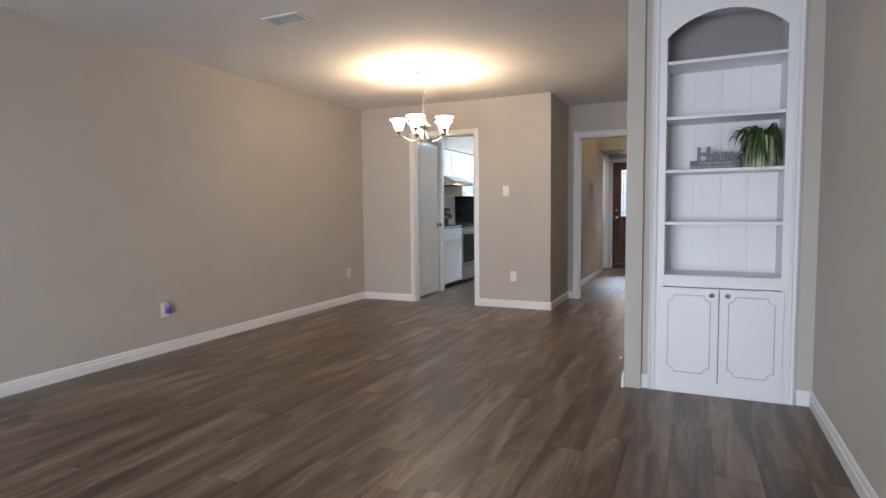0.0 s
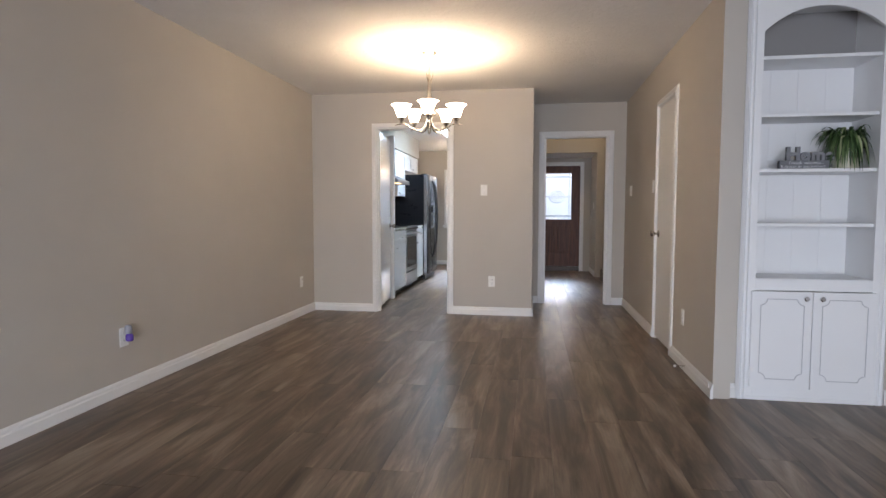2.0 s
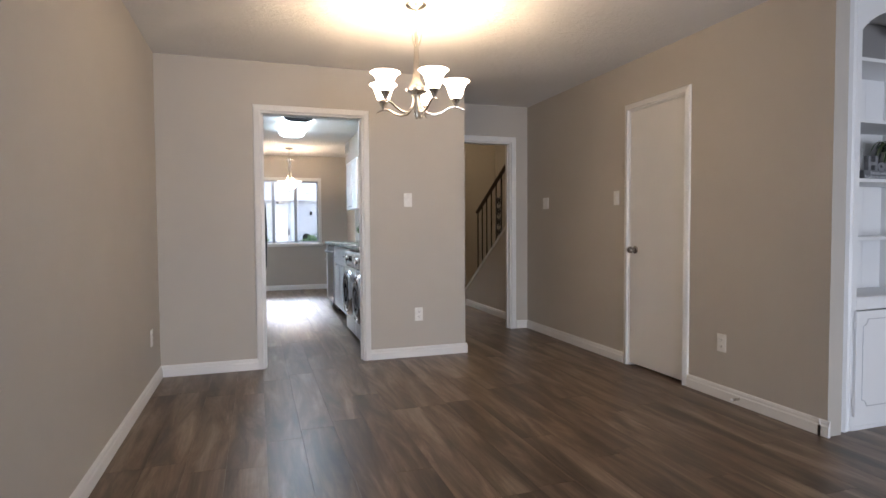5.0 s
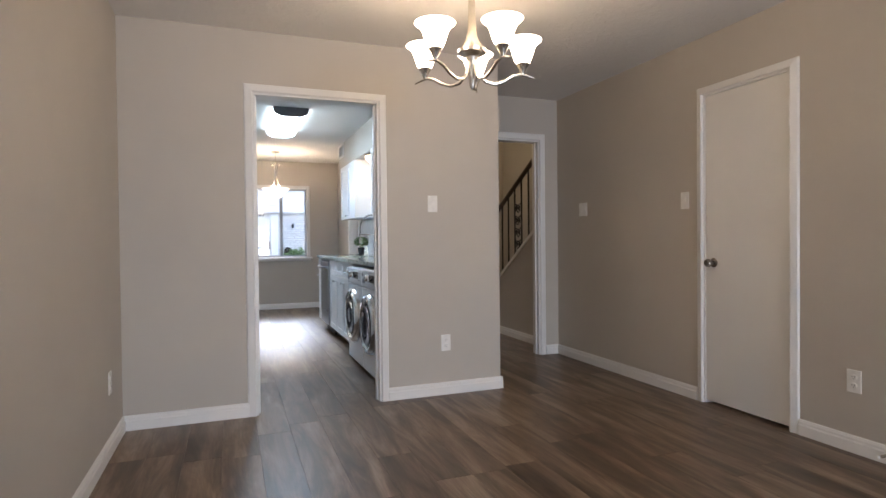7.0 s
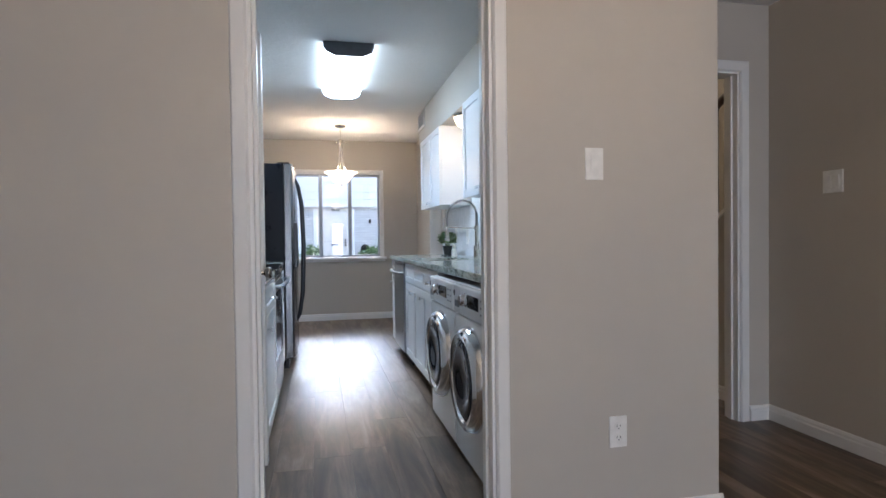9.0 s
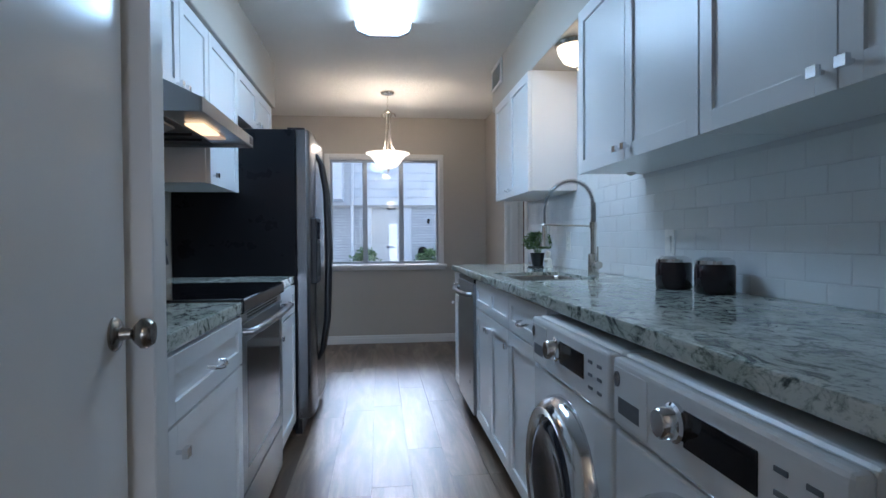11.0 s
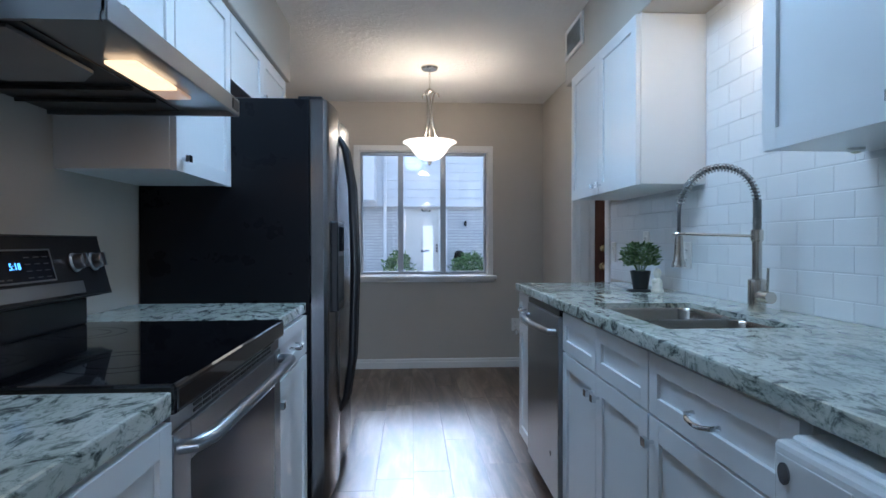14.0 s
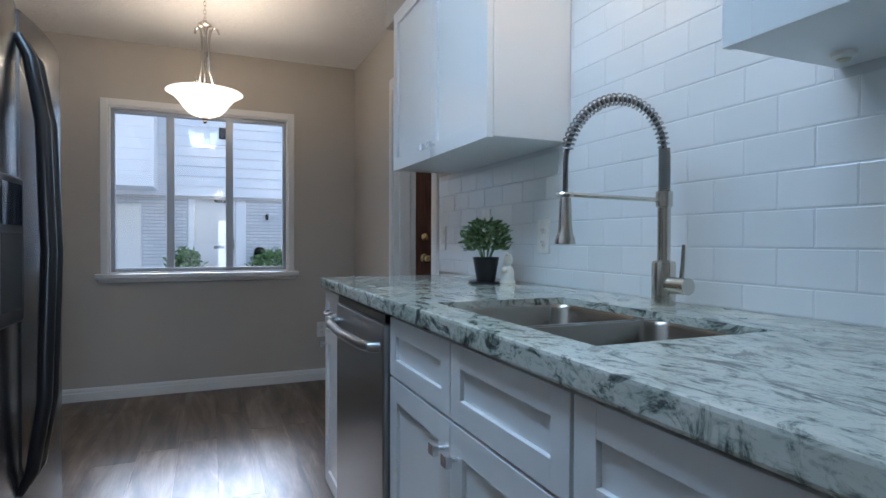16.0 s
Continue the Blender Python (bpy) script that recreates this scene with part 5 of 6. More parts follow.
# washer and dryer under the counter
def laundry(name, label, m, w=0.615, h=0.872):
    ob = thing(name, label, name, m, "front-loading laundry pair")
    part("cabinet", solid(0.002, w - 0.002, 0.0, 0.60, 0.02, h, w=0.012, seg=3), WASHW, ob)
    part("front_panel", solid(0.004, w - 0.004, -0.022, 0.004, 0.03, 0.715, w=0.01, seg=3), WASHW, ob)
    pan = part("control_panel", solid(0.004, w - 0.004, -0.028, 0.004, 0.722, h - 0.004, w=0.018, seg=4), WASHW, ob)
    bm = bmesh.new()
    lathe(bm, [(0, 0), (0.033, 0), (0.034, 0.008), (0.028, 0.012), (0.026, 0.032), (0.022, 0.036), (0, 0.036)], n=28)
    bm.transform(pose(0.262, -0.028, 0.808, 90, 0, 0))
    part("dial", bm, CHROME, pan, "chrome program dial", True)
    part("display", solid(0.285, 0.462, -0.031, -0.027, 0.775, 0.836, w=0.004), GLASSBLK, pan, "black display window")
    drawer = part("drawer_front", solid(0.018, 0.160, -0.0300, -0.027, 0.738, 0.850, w=0.002), WASHW, pan, "detergent drawer front")
    # no recess is cut; the grey patch stands for the shade in it
    part("grip_shade", solid(0.038, 0.130, -0.0306, -0.0296, 0.757, 0.790), GREYCAP, drawer, "grey patch that stands in for the grip recess's shade")
    bm = bmesh.new()
    poly_prism(bm, [(0.036 + 0.012 * math.cos(2 * math.pi * k / 16), 0.835 - 0.016 * math.sin(2 * math.pi * k / 16) - 0.01) for k in range(16)], -0.033, -0.03)
    part("badge", bm, STEEL, pan, "small oval badge")
    for k in range(3):
        part("button", solid(0.492, 0.516, -0.030, -0.0275, 0.763 + 0.03 * k, 0.770 + 0.03 * k), GREYCAP, pan)
        part("button", solid(0.546, 0.570, -0.030, -0.0275, 0.763 + 0.03 * k, 0.770 + 0.03 * k), GREYCAP, pan)
    c = (w * 0.5, 0.445)
    bm = bmesh.new()
    lathe(bm, [(0.182, 0.03), (0.192, 0.050), (0.212, 0.054), (0.230, 0.042), (0.242, 0.02), (0.245, 0.0), (0.235, 0.0), (0.182, 0.0)], n=48)
    bm.transform(pose(c[0], -0.022, c[1], 90, 0, 0))
    ring = part("door_ring", bm, CHROME, ob, "chrome porthole ring", True)
    bm = bmesh.new()
    lathe(bm, [(0.184, 0.036), (0.165, 0.050), (0.14, 0.052), (0.09, 0.036), (0, 0.024)], n=40)
    bm.transform(pose(c[0], -0.022, c[1], 90, 0, 0))
    part("door_glass", bm, DOORGLASS, ring, "dark curved door glass", True)
    for fxx in (0.06, w - 0.06):
        bm = bmesh.new()
        cyl(bm, (fxx, 0.06, 0.0), (fxx, 0.06, 0.022), 0.02, 12)
        part("foot", bm, BLACK, ob)
    return ob


laundry("dryer", "white front-loading dryer under the counter", pose(-2.222, 8.205, 0, 0, 0, -90))
laundry("washer", "white front-loading washer under the counter", pose(-2.222, 7.583, 0, 0, 0, -90))
part("filler_panel", solid(0.0, 0.172, 0.0, 0.02, 0.0, 0.893, w=0.001), CABW, tagged(new("end_filler"), "white filler panel beside the washer", "filler panel")).parent.matrix_world = pose(FACE + 0.02, 6.964, 0, 0, 0, -90)
part("filler_panel", solid(0.0, 0.004, 0.02, 0.62, 0.0, 0.893), CABW, bpy.data.objects["end_filler"])

# window
wd_ = thing("kitchen_window", "white-trimmed three-light sliding window with aluminium frames", "window", pose(0, YF, 0))
wd_["kind"] = "structure"
ALU = metal("window_aluminium", (0.36, 0.37, 0.38), 0.45)
wx0, wx1, wz0, wz1 = -3.262, -2.078, 0.855, 1.998
part("casing", many([(wx0 - 0.046, wx0, -0.018, 0.0, wz0 - 0.0, wz1 + 0.046), (wx1, wx1 + 0.046, -0.018, 0.0, wz0 - 0.0, wz1 + 0.046), (wx0, wx1, -0.018, 0.0, wz1, wz1 + 0.046)], 0.003), TRIM, wd_)
part("sill", solid(wx0 - 0.075, wx1 + 0.075, -0.06, 0.0, wz0 - 0.035, wz0 - 0.001, w=0.006), TRIM, wd_, "white moulded sill")
part("apron", solid(wx0 - 0.06, wx1 + 0.06, -0.02, -0.002, wz0 - 0.062, wz0 - 0.036, w=0.004), TRIM, wd_)
part("reveal", many([(wx0, wx0 + 0.008, 0.001, 0.10, wz0, wz1), (wx1 - 0.008, wx1, 0.001, 0.10, wz0, wz1), (wx0, wx1, 0.001, 0.10, wz1 - 0.008, wz1), (wx0, wx1, 0.001, 0.10, wz0, wz0 + 0.008)]), TRIM, wd_)
mull = [wx0 + 0.008, -2.884, -2.491, wx1 - 0.008]
part("frame", many([(wx0 + 0.008, wx0 + 0.032, 0.05, 0.09, wz0 + 0.008, wz1 - 0.008), (wx1 - 0.032, wx1 - 0.008, 0.05, 0.09, wz0 + 0.008, wz1 - 0.008), (wx0 + 0.032, wx1 - 0.032, 0.05, 0.09, wz1 - 0.036, wz1 - 0.008), (wx0 + 0.032, wx1 - 0.032, 0.05, 0.09, wz0 + 0.008, wz0 + 0.034)], 0.002), ALU, wd_)
for mx in mull[1:3]:
    mu = part("mullion", solid(mx - 0.025, mx + 0.025, 0.045, 0.085, wz0 + 0.034, wz1 - 0.036, w=0.003), ALU, wd_)
    part("latch", solid(mx - 0.006, mx + 0.008, 0.03, 0.045, 1.40, 1.47, w=0.003), ALU, mu, "sash latch")
for a, b in zip(mull, mull[1:]):
    pn = part("pane", solid(a + 0.025, b - 0.025, 0.064, 0.069, wz0 + 0.03, wz1 - 0.03), GLASS, wd_)
    pn.visible_shadow = False

# pendant
PX, PY = -2.651, 11.499
pd = thing("pendant_light", "nickel pendant with a lit alabaster glass bowl", "pendant light", pose(PX, PY, 0))
bm = bmesh.new()
lathe(bm, [(0, H), (0.060, H), (0.063, H - 0.01), (0.055, H - 0.022), (0.02, H - 0.03), (0, H - 0.03)])
part("canopy", bm, NICKEL, pd, "", True)
bm = bmesh.new()
for k in range(6):
    zc = H - 0.043 - 0.022 * k
    tube(bm, [((0.007 * math.cos(2 * math.pi * j / 12), 0, zc + 0.015 * math.sin(2 * math.pi * j / 12)) if k % 2 else (0, 0.007 * math.cos(2 * math.pi * j / 12), zc + 0.015 * math.sin(2 * math.pi * j / 12))) for j in range(13)], 0.0018, 5)
part("chain", bm, NICKEL, pd, "", True)
bm = bmesh.new()
lathe(bm, [(0, 2.285), (0.012, 2.285), (0.022, 2.272), (0.036, 2.265), (0.036, 2.258), (0.02, 2.25), (0.012, 2.23), (0.010, 2.12), (0.014, 2.10), (0.010, 2.09), (0.008, 1.93), (0, 1.93)])
part("stem", bm, NICKEL, pd, "turned nickel stem", True)
for k in range(3):
    a = radians(120 * k + 15)
    c, s = math.cos(a), math.sin(a)
    bm = bmesh.new()
    tube(bm, [(r * c, r * s, z) for r, z in ((0.075, 2.225), (0.066, 2.25), (0.045, 2.258), (0.030, 2.235), (0.022, 2.19), (0.018, 2.12), (0.022, 2.03), (0.042, 1.955), (0.075, 1.90))], 0.0068, 8)
    part("stay", bm, NICKEL, pd, "curved nickel stay", True)
    bm = bmesh.new()
    tube(bm, [(r * c, r * s, z) for r, z in ((0.176, 1.888), (0.172, 1.914), (0.156, 1.922), (0.147, 1.912), (0.150, 1.902))], 0.0055, 8)
    part("rim_clip", bm, NICKEL, pd, "", True)
bm = bmesh.new()
lathe(bm, [(0, 1.755), (0.03, 1.757), (0.075, 1.772), (0.105, 1.798), (0.128, 1.831), (0.155, 1.864), (0.19, 1.887), (0.198, 1.890), (0.193, 1.895), (0.153, 1.873), (0.121, 1.833), (0.098, 1.803), (0.07, 1.778), (0, 1.763)], n=40)
part("bowl", bm, PENDSHADE, pd, "lit alabaster glass bowl", True)
bm = bmesh.new()
lathe(bm, [(0, 1.757), (0.018, 1.756), (0.019, 1.748), (0.010, 1.742), (0.012, 1.732), (0.006, 1.724), (0, 1.722)], n=16)
part("finial", bm, NICKEL, pd, "", True)

# wrap ceiling light
kl = thing("kitchen_ceiling_light", "long fluorescent wrap light with lit diffuser", "ceiling light", pose(-2.70, 9.28, 0))
bm = poly_prism(bmesh.new(), [(-0.165, H), (-0.165, H - 0.03), (-0.15, H - 0.06), (-0.09, H - 0.085), (0.09, H - 0.085), (0.15, H - 0.06), (0.165, H - 0.03), (0.165, H)], -0.60, 0.60)
part("diffuser", bm, TUBEGLOW, kl, "lit acrylic diffuser")
for y0 in (-0.622, 0.602):
    bm = poly_prism(bmesh.new(), [(-0.172, H), (-0.172, H - 0.032), (-0.156, H - 0.064), (-0.092, H - 0.091), (0.092, H - 0.091), (0.156, H - 0.064), (0.172, H - 0.032), (0.172, H)], y0, y0 + 0.02)
    part("end_cap", bm, GREYCAP, kl, "grey end cap")

# dome light under the soffit
dl = thing("sink_light", "nickel flush dome light under the soffit", "ceiling light", pose(-1.73, 9.19, 0))
bm = bmesh.new()
lathe(bm, [(0, 2.105), (0.115, 2.105), (0.118, 2.095), (0.11, 2.078), (0, 2.078)])
part("pan", bm, NICKEL, dl, "", True)
bm = bmesh.new()
lathe(bm, [(0.105, 2.077), (0.10, 2.05), (0.075, 2.01), (0.04, 1.992), (0, 1.986)])
part("dome", bm, DOMESHADE, dl, "lit amber glass dome", True)
bm = bmesh.new()
lathe(bm, [(0, 1.988), (0.012, 1.987), (0.012, 1.978), (0.006, 1.968), (0, 1.966)], n=12)
part("finial", bm, NICKEL, dl, "", True)

# soffit register
sv = thing("soffit_vent", "white louvred register on the soffit", "vent", pose(-1.845, 10.575, 2.335, 0, 0, -90))
part("frame", many([(-0.17, 0.17, -0.012, 0, 0.065, 0.09), (-0.17, 0.17, -0.012, 0, -0.09, -0.065), (-0.17, -0.135, -0.012, 0, -0.065, 0.065), (0.135, 0.17, -0.012, 0, -0.065, 0.065)], 0.002), TRIM, sv)
# near-black sheet gives the shade seen between the louvres
part("backing", many([(-0.135, 0.135, -0.003, -0.001, -0.065, 0.065)]), SLOT, sv, "near-black sheet that stands in for shade behind the louvres")
for k in range(9):
    bm = solid(-0.012, 0.012, -0.001, 0.001, -0.064, 0.064)
    bm.transform(pose(-0.12 + 0.03 * k, -0.008, 0, 0, 0, -35))
    part("louvre", bm, TRIM, sv)

# plates on the tile
plate("switch", pose(XT - 0.012, 10.685, 1.10, 0, 0, -90), "white switch on the tiled wall")
plate("outlet", pose(XT - 0.012, 9.79, 1.10, 0, 0, -90), "white outlet on the tiled wall")
plate("outlet", pose(XT - 0.012, 10.22, 1.155, 0, 0, -90), "white outlet on the tile behind the plant")
plate("switch", pose(XT - 0.012, 8.58, 1.09, 0, 0, -90), "white switch on the tiled wall near the jar")

# counter things
pp = thing("potted_plant", "small leafy green plant in a black pot on the counter", "plant", pose(-1.74, 9.90, CT))
bm = bmesh.new()
lathe(bm, [(0, 0), (0.062, 0), (0.064, 0.005), (0.058, 0.009), (0, 0.009)], n=24)
part("saucer", bm, BLACK, pp, "", True)
bm = bmesh.new()
lathe(bm, [(0, 0.009), (0.033, 0.009), (0.036, 0.03), (0.045, 0.085), (0.047, 0.093), (0.042, 0.093), (0.04, 0.085), (0, 0.08)], n=24)
part("pot", bm, BLACK, pp, "black tapered pot", True)
rng = random.Random(11)
bm = bmesh.new()
for k in range(900):
    u_, v_ = rng.uniform(0, 2 * math.pi), rng.random()
    r = 0.085 * (0.35 + 0.65 * rng.random())
    zz = 0.115 + 0.10 * v_
    rr_ = r * math.sqrt(max(0.05, 1 - ((v_ - 0.4) / 0.68) ** 2))
    p = Vector((rr_ * math.cos(u_), rr_ * math.sin(u_), zz))
    d = Vector((math.cos(u_) + rng.uniform(-0.7, 0.7), math.sin(u_) + rng.uniform(-0.7, 0.7), rng.uniform(-0.2, 1.0))).normalized()
    s = d.cross(Vector((rng.uniform(-1, 1), rng.uniform(-1, 1), 1))).normalized()
    ln, wdt = 0.017 + 0.009 * rng.random(), 0.0055
    q = [bm.verts.new(p), bm.verts.new(p + d * ln * 0.5 + s * wdt), bm.verts.new(p + d * ln), bm.verts.new(p + d * ln * 0.5 - s * wdt)]
    bm.faces.new(q)
for k in range(26):
    u_ = rng.uniform(0, 2 * math.pi)
    tube(bm, [(0.01 * math.cos(u_), 0.01 * math.sin(u_), 0.08), (0.035 * math.cos(u_), 0.035 * math.sin(u_), 0.13), (0.06 * math.cos(u_), 0.06 * math.sin(u_), 0.17 + 0.03 * rng.random())], 0.0012, 4)
part("foliage", bm, LEAF, pp, "dense small green leaves")
FIGWHITE = plain("figurine_glaze_ivory", (0.72, 0.70, 0.62), 0.3)
fg = bmesh.new()
lathe(fg, [(0, 0), (0.026, 0), (0.028, 0.008), (0.022, 0.02), (0.024, 0.04), (0.018, 0.058), (0.010, 0.064), (0.016, 0.075), (0.018, 0.09), (0.012, 0.104), (0, 0.107)], (-1.690, 9.835, CT), 18)
bmesh.ops.create_icosphere(fg, subdivisions=2, radius=0.012, matrix=pose(-1.708, 9.825, CT + 0.05))
bmesh.ops.create_icosphere(fg, subdivisions=2, radius=0.007, matrix=pose(-1.698, 9.824, CT + 0.104))
single("figurine", fg, FIGWHITE, "small cream ceramic figurine beside the plant", "figurine", smooth=True)
PLUM = plain("smoked_glass_plum", (0.02, 0.012, 0.016), 0.08)
jr = thing("candle_jar", "dark glass candle jar with a chrome lid on the granite", "jar", pose(-1.70, 8.325, CT), "dark jars on the counter")
bm = bmesh.new()
lathe(bm, [(0, 0), (0.056, 0), (0.061, 0.006), (0.061, 0.088), (0.057, 0.094), (0.052, 0.094), (0.052, 0.07), (0, 0.07)], n=32)
part("glass", bm, PLUM, jr, "", True)
bm = bmesh.new()
lathe(bm, [(0, 0.116), (0.042, 0.116), (0.050, 0.110), (0.059, 0.106), (0.060, 0.095), (0, 0.095)], n=32)
part("lid", bm, CHROME, jr, "chrome lid", True)
copy_thing(jr, pose(-1.665, 8.135, CT))

# puck under the wall cabinet
pk = thing("cabinet_puck", "small white round fitting under the wall cabinet", "puck light", pose(-1.652, 8.765, 1.400))
bm = bmesh.new()
lathe(bm, [(0, 0), (0.020, 0), (0.020, -0.006), (0.015, -0.010), (0, -0.010)], n=20)
part("rim", bm, PLATE, pk, "", True)
bm = bmesh.new()
lathe(bm, [(0.012, -0.0102), (0.009, -0.0135), (0, -0.0145)], n=16)
part("lens", bm, POTCREAM, pk, "cream lens", True)

# ---- outside the kitchen window ----
structure("ground", many([(-200, 200, -200, 200, -0.3, -0.12)]), CONCRETE, "pale concrete courtyard", "ground")
YO = 22.0
hs = thing("town_house", "white painted brick and siding town house across the courtyard", "building", pose(0, YO, -0.12))
part("wall", pierced("y", 0.0, 0.2, -9.0, 5.0, 0, 2.25, [(-3.0, -1.99, 0.0, 2.20)]), WHITEBRICK, hs, "white painted brick lower wall")
for k in range(14):
    z = 2.20 + 0.222 * k
    bm = poly_prism(bmesh.new(), [(-0.16, z), (0.0, z), (0.0, z + 0.221), (-0.125, z + 0.221)], -9.0, 5.0)
    bm.transform(Matrix(((0, 1, 0, 0), (1, 0, 0, 0), (0, 0, 1, 0), (0, 0, 0, 1))))
    part("siding_board", bm, SIDING, hs)
part("roof", solid(-9.4, 5.4, -0.5, 6.0, 5.31, 5.45), GREYCAP, hs)
od = part("door", solid(-2.93, -2.065, 0.02, 0.07, 0.02, 2.19, w=0.01), DOORW, hs, "white entry door")
for z0, z1 in ((0.16, 0.86), (1.16, 1.96)):
    part("door_panel", solid(-2.80, -2.20, 0.012, 0.0195, z0, z1, w=0.005), DOORW, od)
part("door_frame", many([(-3.06, -2.932, -0.03, 0.1, 0, 2.195), (-2.063, -1.84, -0.03, 0.1, 0, 2.195)], 0.01), SIDING, hs)
part("letter_slot", many([(-2.53, -2.30, 0.008, 0.019, 1.015, 1.085)], 0.004), GREYCAP, od)
for z in (1.04, 1.12, 1.20):
    bm = bmesh.new()
    cyl(bm, (-2.112, 0.02, z), (-2.112, -0.03, z), 0.030, 12)
    part("lock", bm, IRON, od, "", True)
lettering("house_number", "4512", 0.125, pose(-2.52, 0.0105, 2.075, 90, 0, 0), IRON, od, "small dark house number", 0.002, 0.004)
uw = part("window", many([(-2.62, -2.13, -0.19, -0.10, 3.78, 3.88), (-2.62, -2.13, -0.19, -0.10, 3.36, 3.44), (-2.62, -2.50, -0.19, -0.10, 3.44, 3.78), (-2.20, -2.13, -0.19, -0.10, 3.44, 3.78), (-2.50, -2.20, -0.16, -0.10, 3.44, 3.78)], 0.004), SIDING, hs, "small white-framed upper window")
part("window_pane", solid(-2.42, -2.21, -0.175, -0.161, 3.50, 3.76), OVENGL, uw, "dark pane")
part("side_light", solid(-4.45, -4.00, -0.02, 0.02, 0.30, 1.98, w=0.01), DOORW, hs, "plain white side panel")
part("corner_board", solid(-0.94, -0.84, -0.20, -0.10, 2.2, 5.3, w=0.008), SIDING, hs)
# added grey strip draws the shadow line below the overhanging siding
part("eave_shade_strip", solid(-9.0, 5.0, -0.10, -0.001, 2.14, 2.198, w=0.004), CONCRETE, hs, "grey strip that stands in for the shade under the siding")
part("downspout", solid(-3.49, -3.41, -0.25, -0.165, 0.0, 5.3, w=0.01), SIDING, hs, "white downspout")
part("bay", solid(-6.6, -3.66, -1.2, -0.165, 2.29, 5.3, w=0.01), SIDING, hs, "projecting white bay")
for k in range(1, 13):
    part("bay_board", solid(-6.61, -3.65, -1.215, -1.202, 2.36 + 0.222 * k, 2.36 + 0.222 * k + 0.20, w=0.004), SIDING, hs)
bm = bmesh.new()
bmesh.ops.create_cone(bm, cap_ends=True, segments=20, radius1=0.13, radius2=0.13, depth=0.05, matrix=pose(-1.53, -0.02, 0.93, 90))
box(bm, -1.66, -1.40, -0.045, 0.0, 0.70, 0.93)
part("arched_vent", bm, IRON, hs, "dark arched recess in the brick")
ln = thing("wall_lantern", "small dark wall lantern on the brick", "lantern", pose(-1.37, YO - 0.10, 1.62))
bm = bmesh.new()
lathe(bm, [(0, 0.10), (0.014, 0.09), (0.048, 0.05), (0.04, 0.045), (0.030, -0.04), (0.016, -0.055), (0, -0.055)], n=6)
part("cage", bm, IRON, ln)
bm = bmesh.new()
cyl(bm, (0, 0.0, 0.02), (0, 0.1, 0.02), 0.02, 8)
part("bracket", bm, IRON, ln)


def shrub(name, label, c, r, h, n, seed):
    rg = random.Random(seed)
    ob = thing(name, label, "shrub", pose(*c))
    bm = bmesh.new()
    for k in range(14):
        a = rg.uniform(0, 6.28)
        tube(bm, [(0, 0, 0), (0.4 * r * math.cos(a), 0.4 * r * math.sin(a), h * 0.4), (0.8 * r * math.cos(a), 0.8 * r * math.sin(a), h * (0.6 + 0.3 * rg.random()))], [0.012, 0.008, 0.003], 5)
    part("stems", bm, BROWNRAIL, ob)
    bm = bmesh.new()
    for k in range(n):
        a, f = rg.uniform(0, 6.28), rg.random()
        lump = 1 + 0.25 * math.sin(3 * a + seed) * math.sin(5 * f)
        rr_ = r * lump * math.sqrt(max(0.03, 1 - (1.7 * f - 0.75) ** 2)) * (0.5 + 0.5 * rg.random())
        p = Vector((rr_ * math.cos(a), rr_ * math.sin(a), h * (0.1 + 0.85 * f) + rg.uniform(-0.08, 0.10)))
        d = Vector((rg.uniform(-1, 1), rg.uniform(-1, 1), rg.uniform(-0.4, 1))).normalized()
        s = d.cross(Vector((rg.uniform(-1, 1), rg.uniform(-1, 1), 0.3))).normalized()
        l_, w_ = 0.10 + 0.06 * rg.random(), 0.022
        bm.faces.new([bm.verts.new(p), bm.verts.new(p + d * l_ * 0.5 + s * w_), bm.verts.new(p + d * l_), bm.verts.new(p + d * l_ * 0.5 - s * w_)])
    part("foliage", bm, LEAF, ob)


shrub("shrub", "leafy green shrub against the brick wall", (-1.30, YO - 0.7, -0.12), 0.54, 0.95, 1300, 3)
shrub("shrub", "low green shrub by the downspout", (-3.09, YO - 0.7, -0.12), 0.40, 0.98, 1000, 8)

# ---- tiles ----
bs = tagged(new("wall_tiles", mesh_of("wall_tiles", many([(XT - 0.0105, XT, YK, 10.745, CT, 1.40), (XT - 0.0105, XT, 8.83, 9.648, 1.40, 2.105)]), GROUT)), "white glazed subway tile backsplash with white grout", "tiles", "", "structure")
TH, TL, G = 0.0775, 0.1535, 0.002
tile_meshes = {}


def tile_mesh(w, h):
    k = (round(w, 3), round(h, 3))
    if k not in tile_meshes:
        bm = bmesh.new()
        b0, b1 = 0.0, 0.0022
        lo = [bm.verts.new(q) for q in ((0, 0, 0), (0, w, 0), (0, w, h), (0, 0, h))]
        md = [bm.verts.new((-0.0072, q[1], q[2])) for q in ((0, 0, 0), (0, w, 0), (0, w, h), (0, 0, h))]
        hi = [bm.verts.new((-0.008, y, z)) for y, z in ((b1, b1), (w - b1, b1), (w - b1, h - b1), (b1, h - b1))]
        for a, b in ((lo, md), (md, hi)):
            for i in range(4):
                bm.faces.new((a[i], a[(i + 1) % 4], b[(i + 1) % 4], b[i]))
        bm.faces.new(hi)
        bmesh.ops.recalc_face_normals(bm, faces=bm.faces[:])
        tile_meshes[k] = mesh_of("tile", bm, TILE)
    return tile_meshes[k]


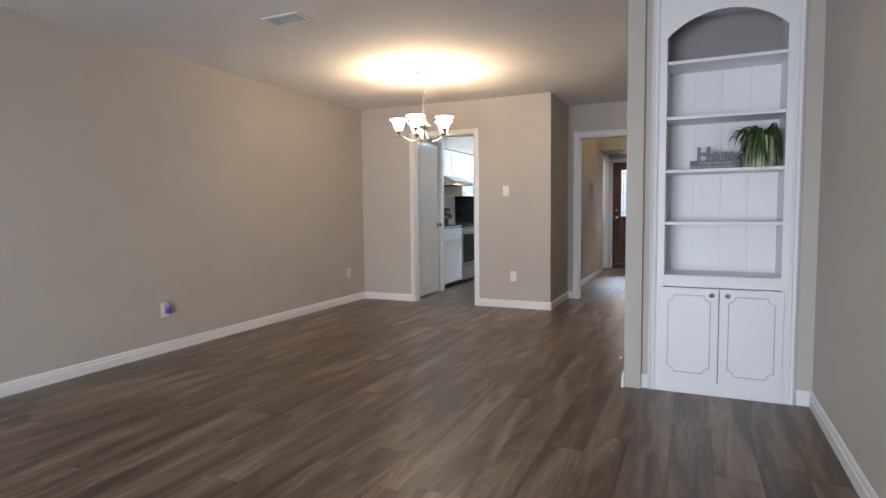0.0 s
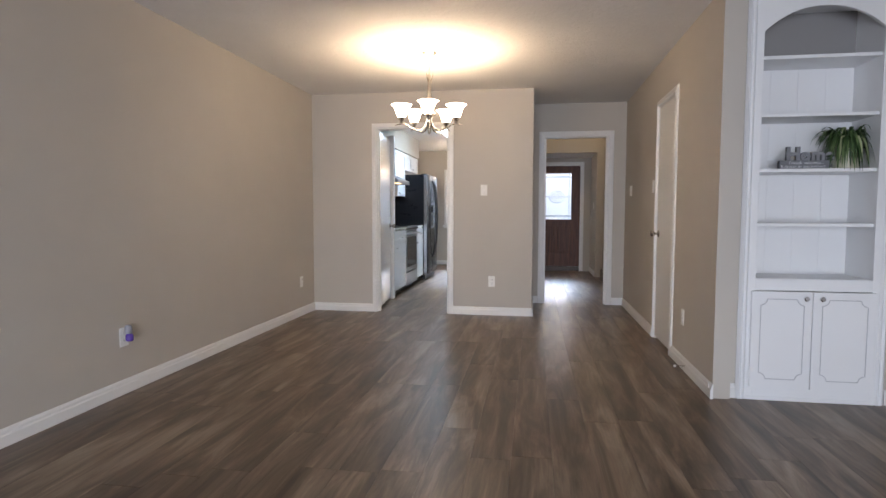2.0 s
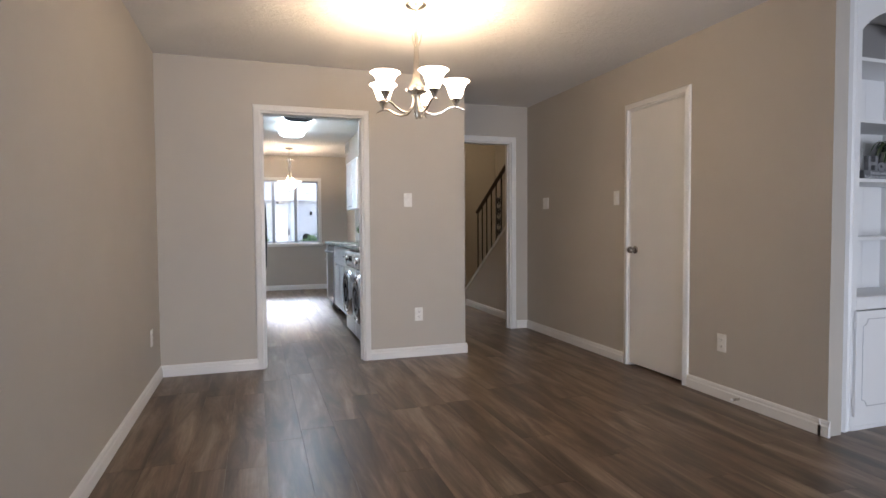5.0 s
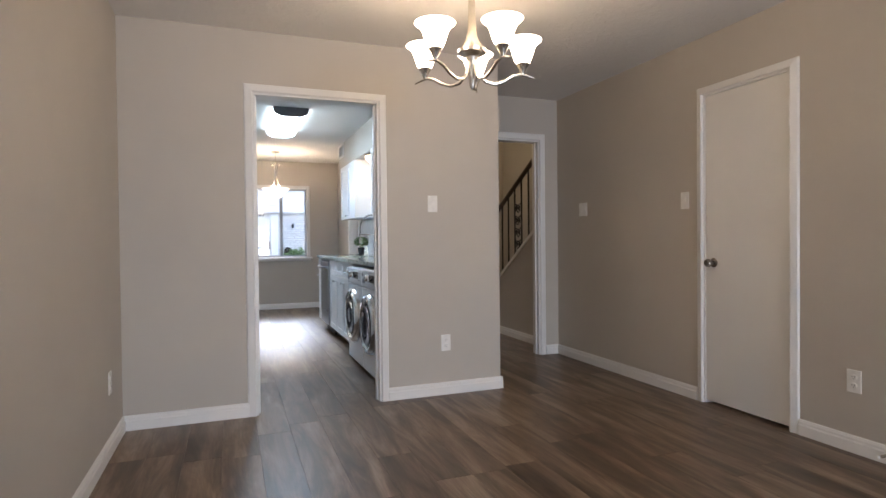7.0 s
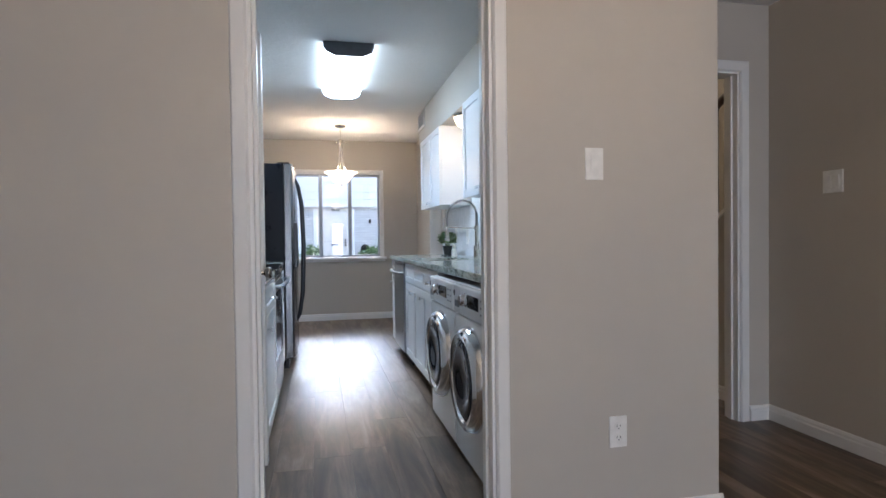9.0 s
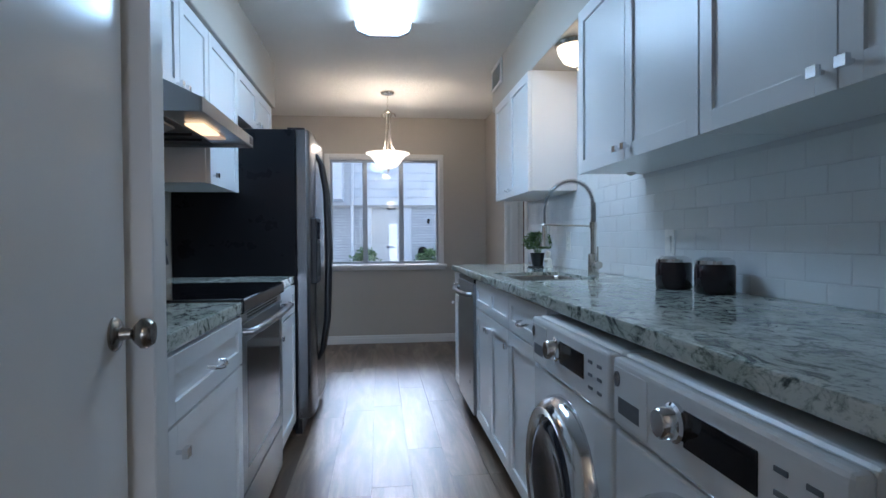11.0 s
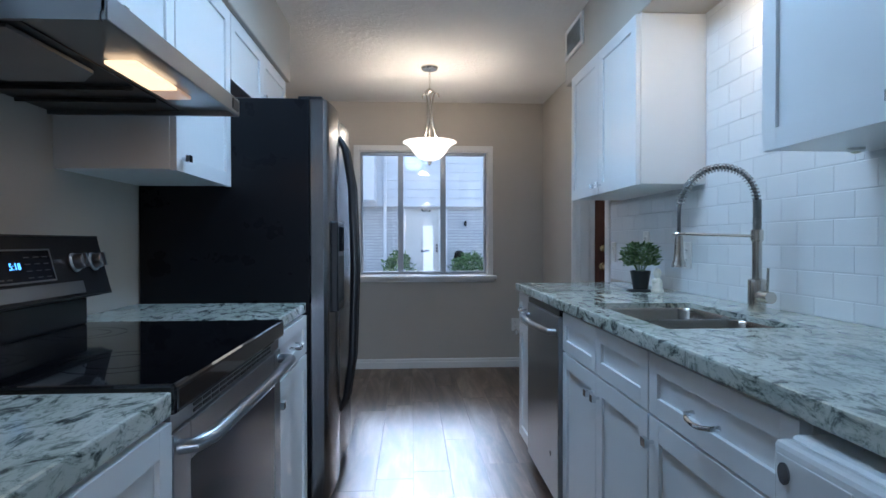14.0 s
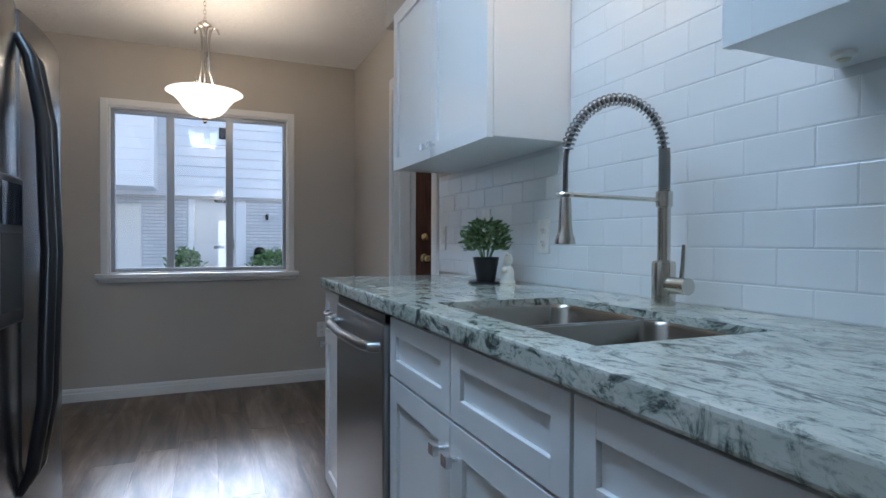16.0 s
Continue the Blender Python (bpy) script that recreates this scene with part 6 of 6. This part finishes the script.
rowi, z = 0, CT + 0.002 - 0.0205
while z < 2.10:
    y0, y1 = (YK + 0.002, 10.743) if z + 0.05 < 1.40 else (8.833, 9.645)
    full_h = TH if rowi else TH - 0.0205
    z = max(z, CT + 0.002)
    h = min(full_h, (1.398 if z + 0.05 < 1.40 and z + TH > 1.40 else 2.103) - z)
    if h > 0.015:
        y = YK + 0.002 - (0 if rowi % 2 else TL / 2)
        while y < y1:
            a, b = max(y, y0), min(y + TL, y1)
            if b - a > 0.02:
                ob = new("tile", tile_mesh(b - a - G, h - G))
                ob.location = (XT - 0.004, a, z)
                ob.parent = bs
            y += TL
    z += h
    rowi += 1

# ---- floor planks ----
fl = tagged(new("floor", mesh_of("floor", many([(XL - 0.12, 0.85, YREAR - 0.12, YE + 0.15, -0.08, -0.007), (XL - 0.12, XH, YE + 0.15, YF + 0.15, -0.08, -0.007)]), SLOT)), "brown and taupe wood-look vinyl plank floor", "floor", "", "structure")
PW, PL = 0.185, 1.24
plank_meshes = {}


def plank_mesh(w, l):
    k = (round(w, 3), round(l, 3))
    if k not in plank_meshes:
        bm = bmesh.new()
        e = 0.0007
        lo = [bm.verts.new(q) for q in ((0, 0, -0.007), (w, 0, -0.007), (w, l, -0.007), (0, l, -0.007))]
        md = [bm.verts.new(q) for q in ((0, 0, -0.0006), (w, 0, -0.0006), (w, l, -0.0006), (0, l, -0.0006))]
        hi = [bm.verts.new(q) for q in ((e, e, 0), (w - e, e, 0), (w - e, l - e, 0), (e, l - e, 0))]
        for a, b in ((lo, md), (md, hi)):
            for i in range(4):
                bm.faces.new((a[i], a[(i + 1) % 4], b[(i + 1) % 4], b[i]))
        bm.faces.new(hi)
        bmesh.ops.recalc_face_normals(bm, faces=bm.faces[:])
        plank_meshes[k] = mesh_of("plank", bm, WOOD)
    return plank_meshes[k]


rng = random.Random(2)
x = XL
while x < 0.74:
    w = min(PW, 0.74 - x)
    y = YREAR - 1.24 * rng.random()
    ymax = YF if x < XH else (YE if x < -0.2 else 4.7)
    while y < ymax:
        a, b = max(y, YREAR - 0.1), min(y + PL, ymax)
        if b - a > 0.03:
            ob = new("plank", plank_mesh(w - 0.0006, b - a - 0.0006))
            ob.location = (x, a, 0)
            ob.parent = fl
        y += PL
    x += PW
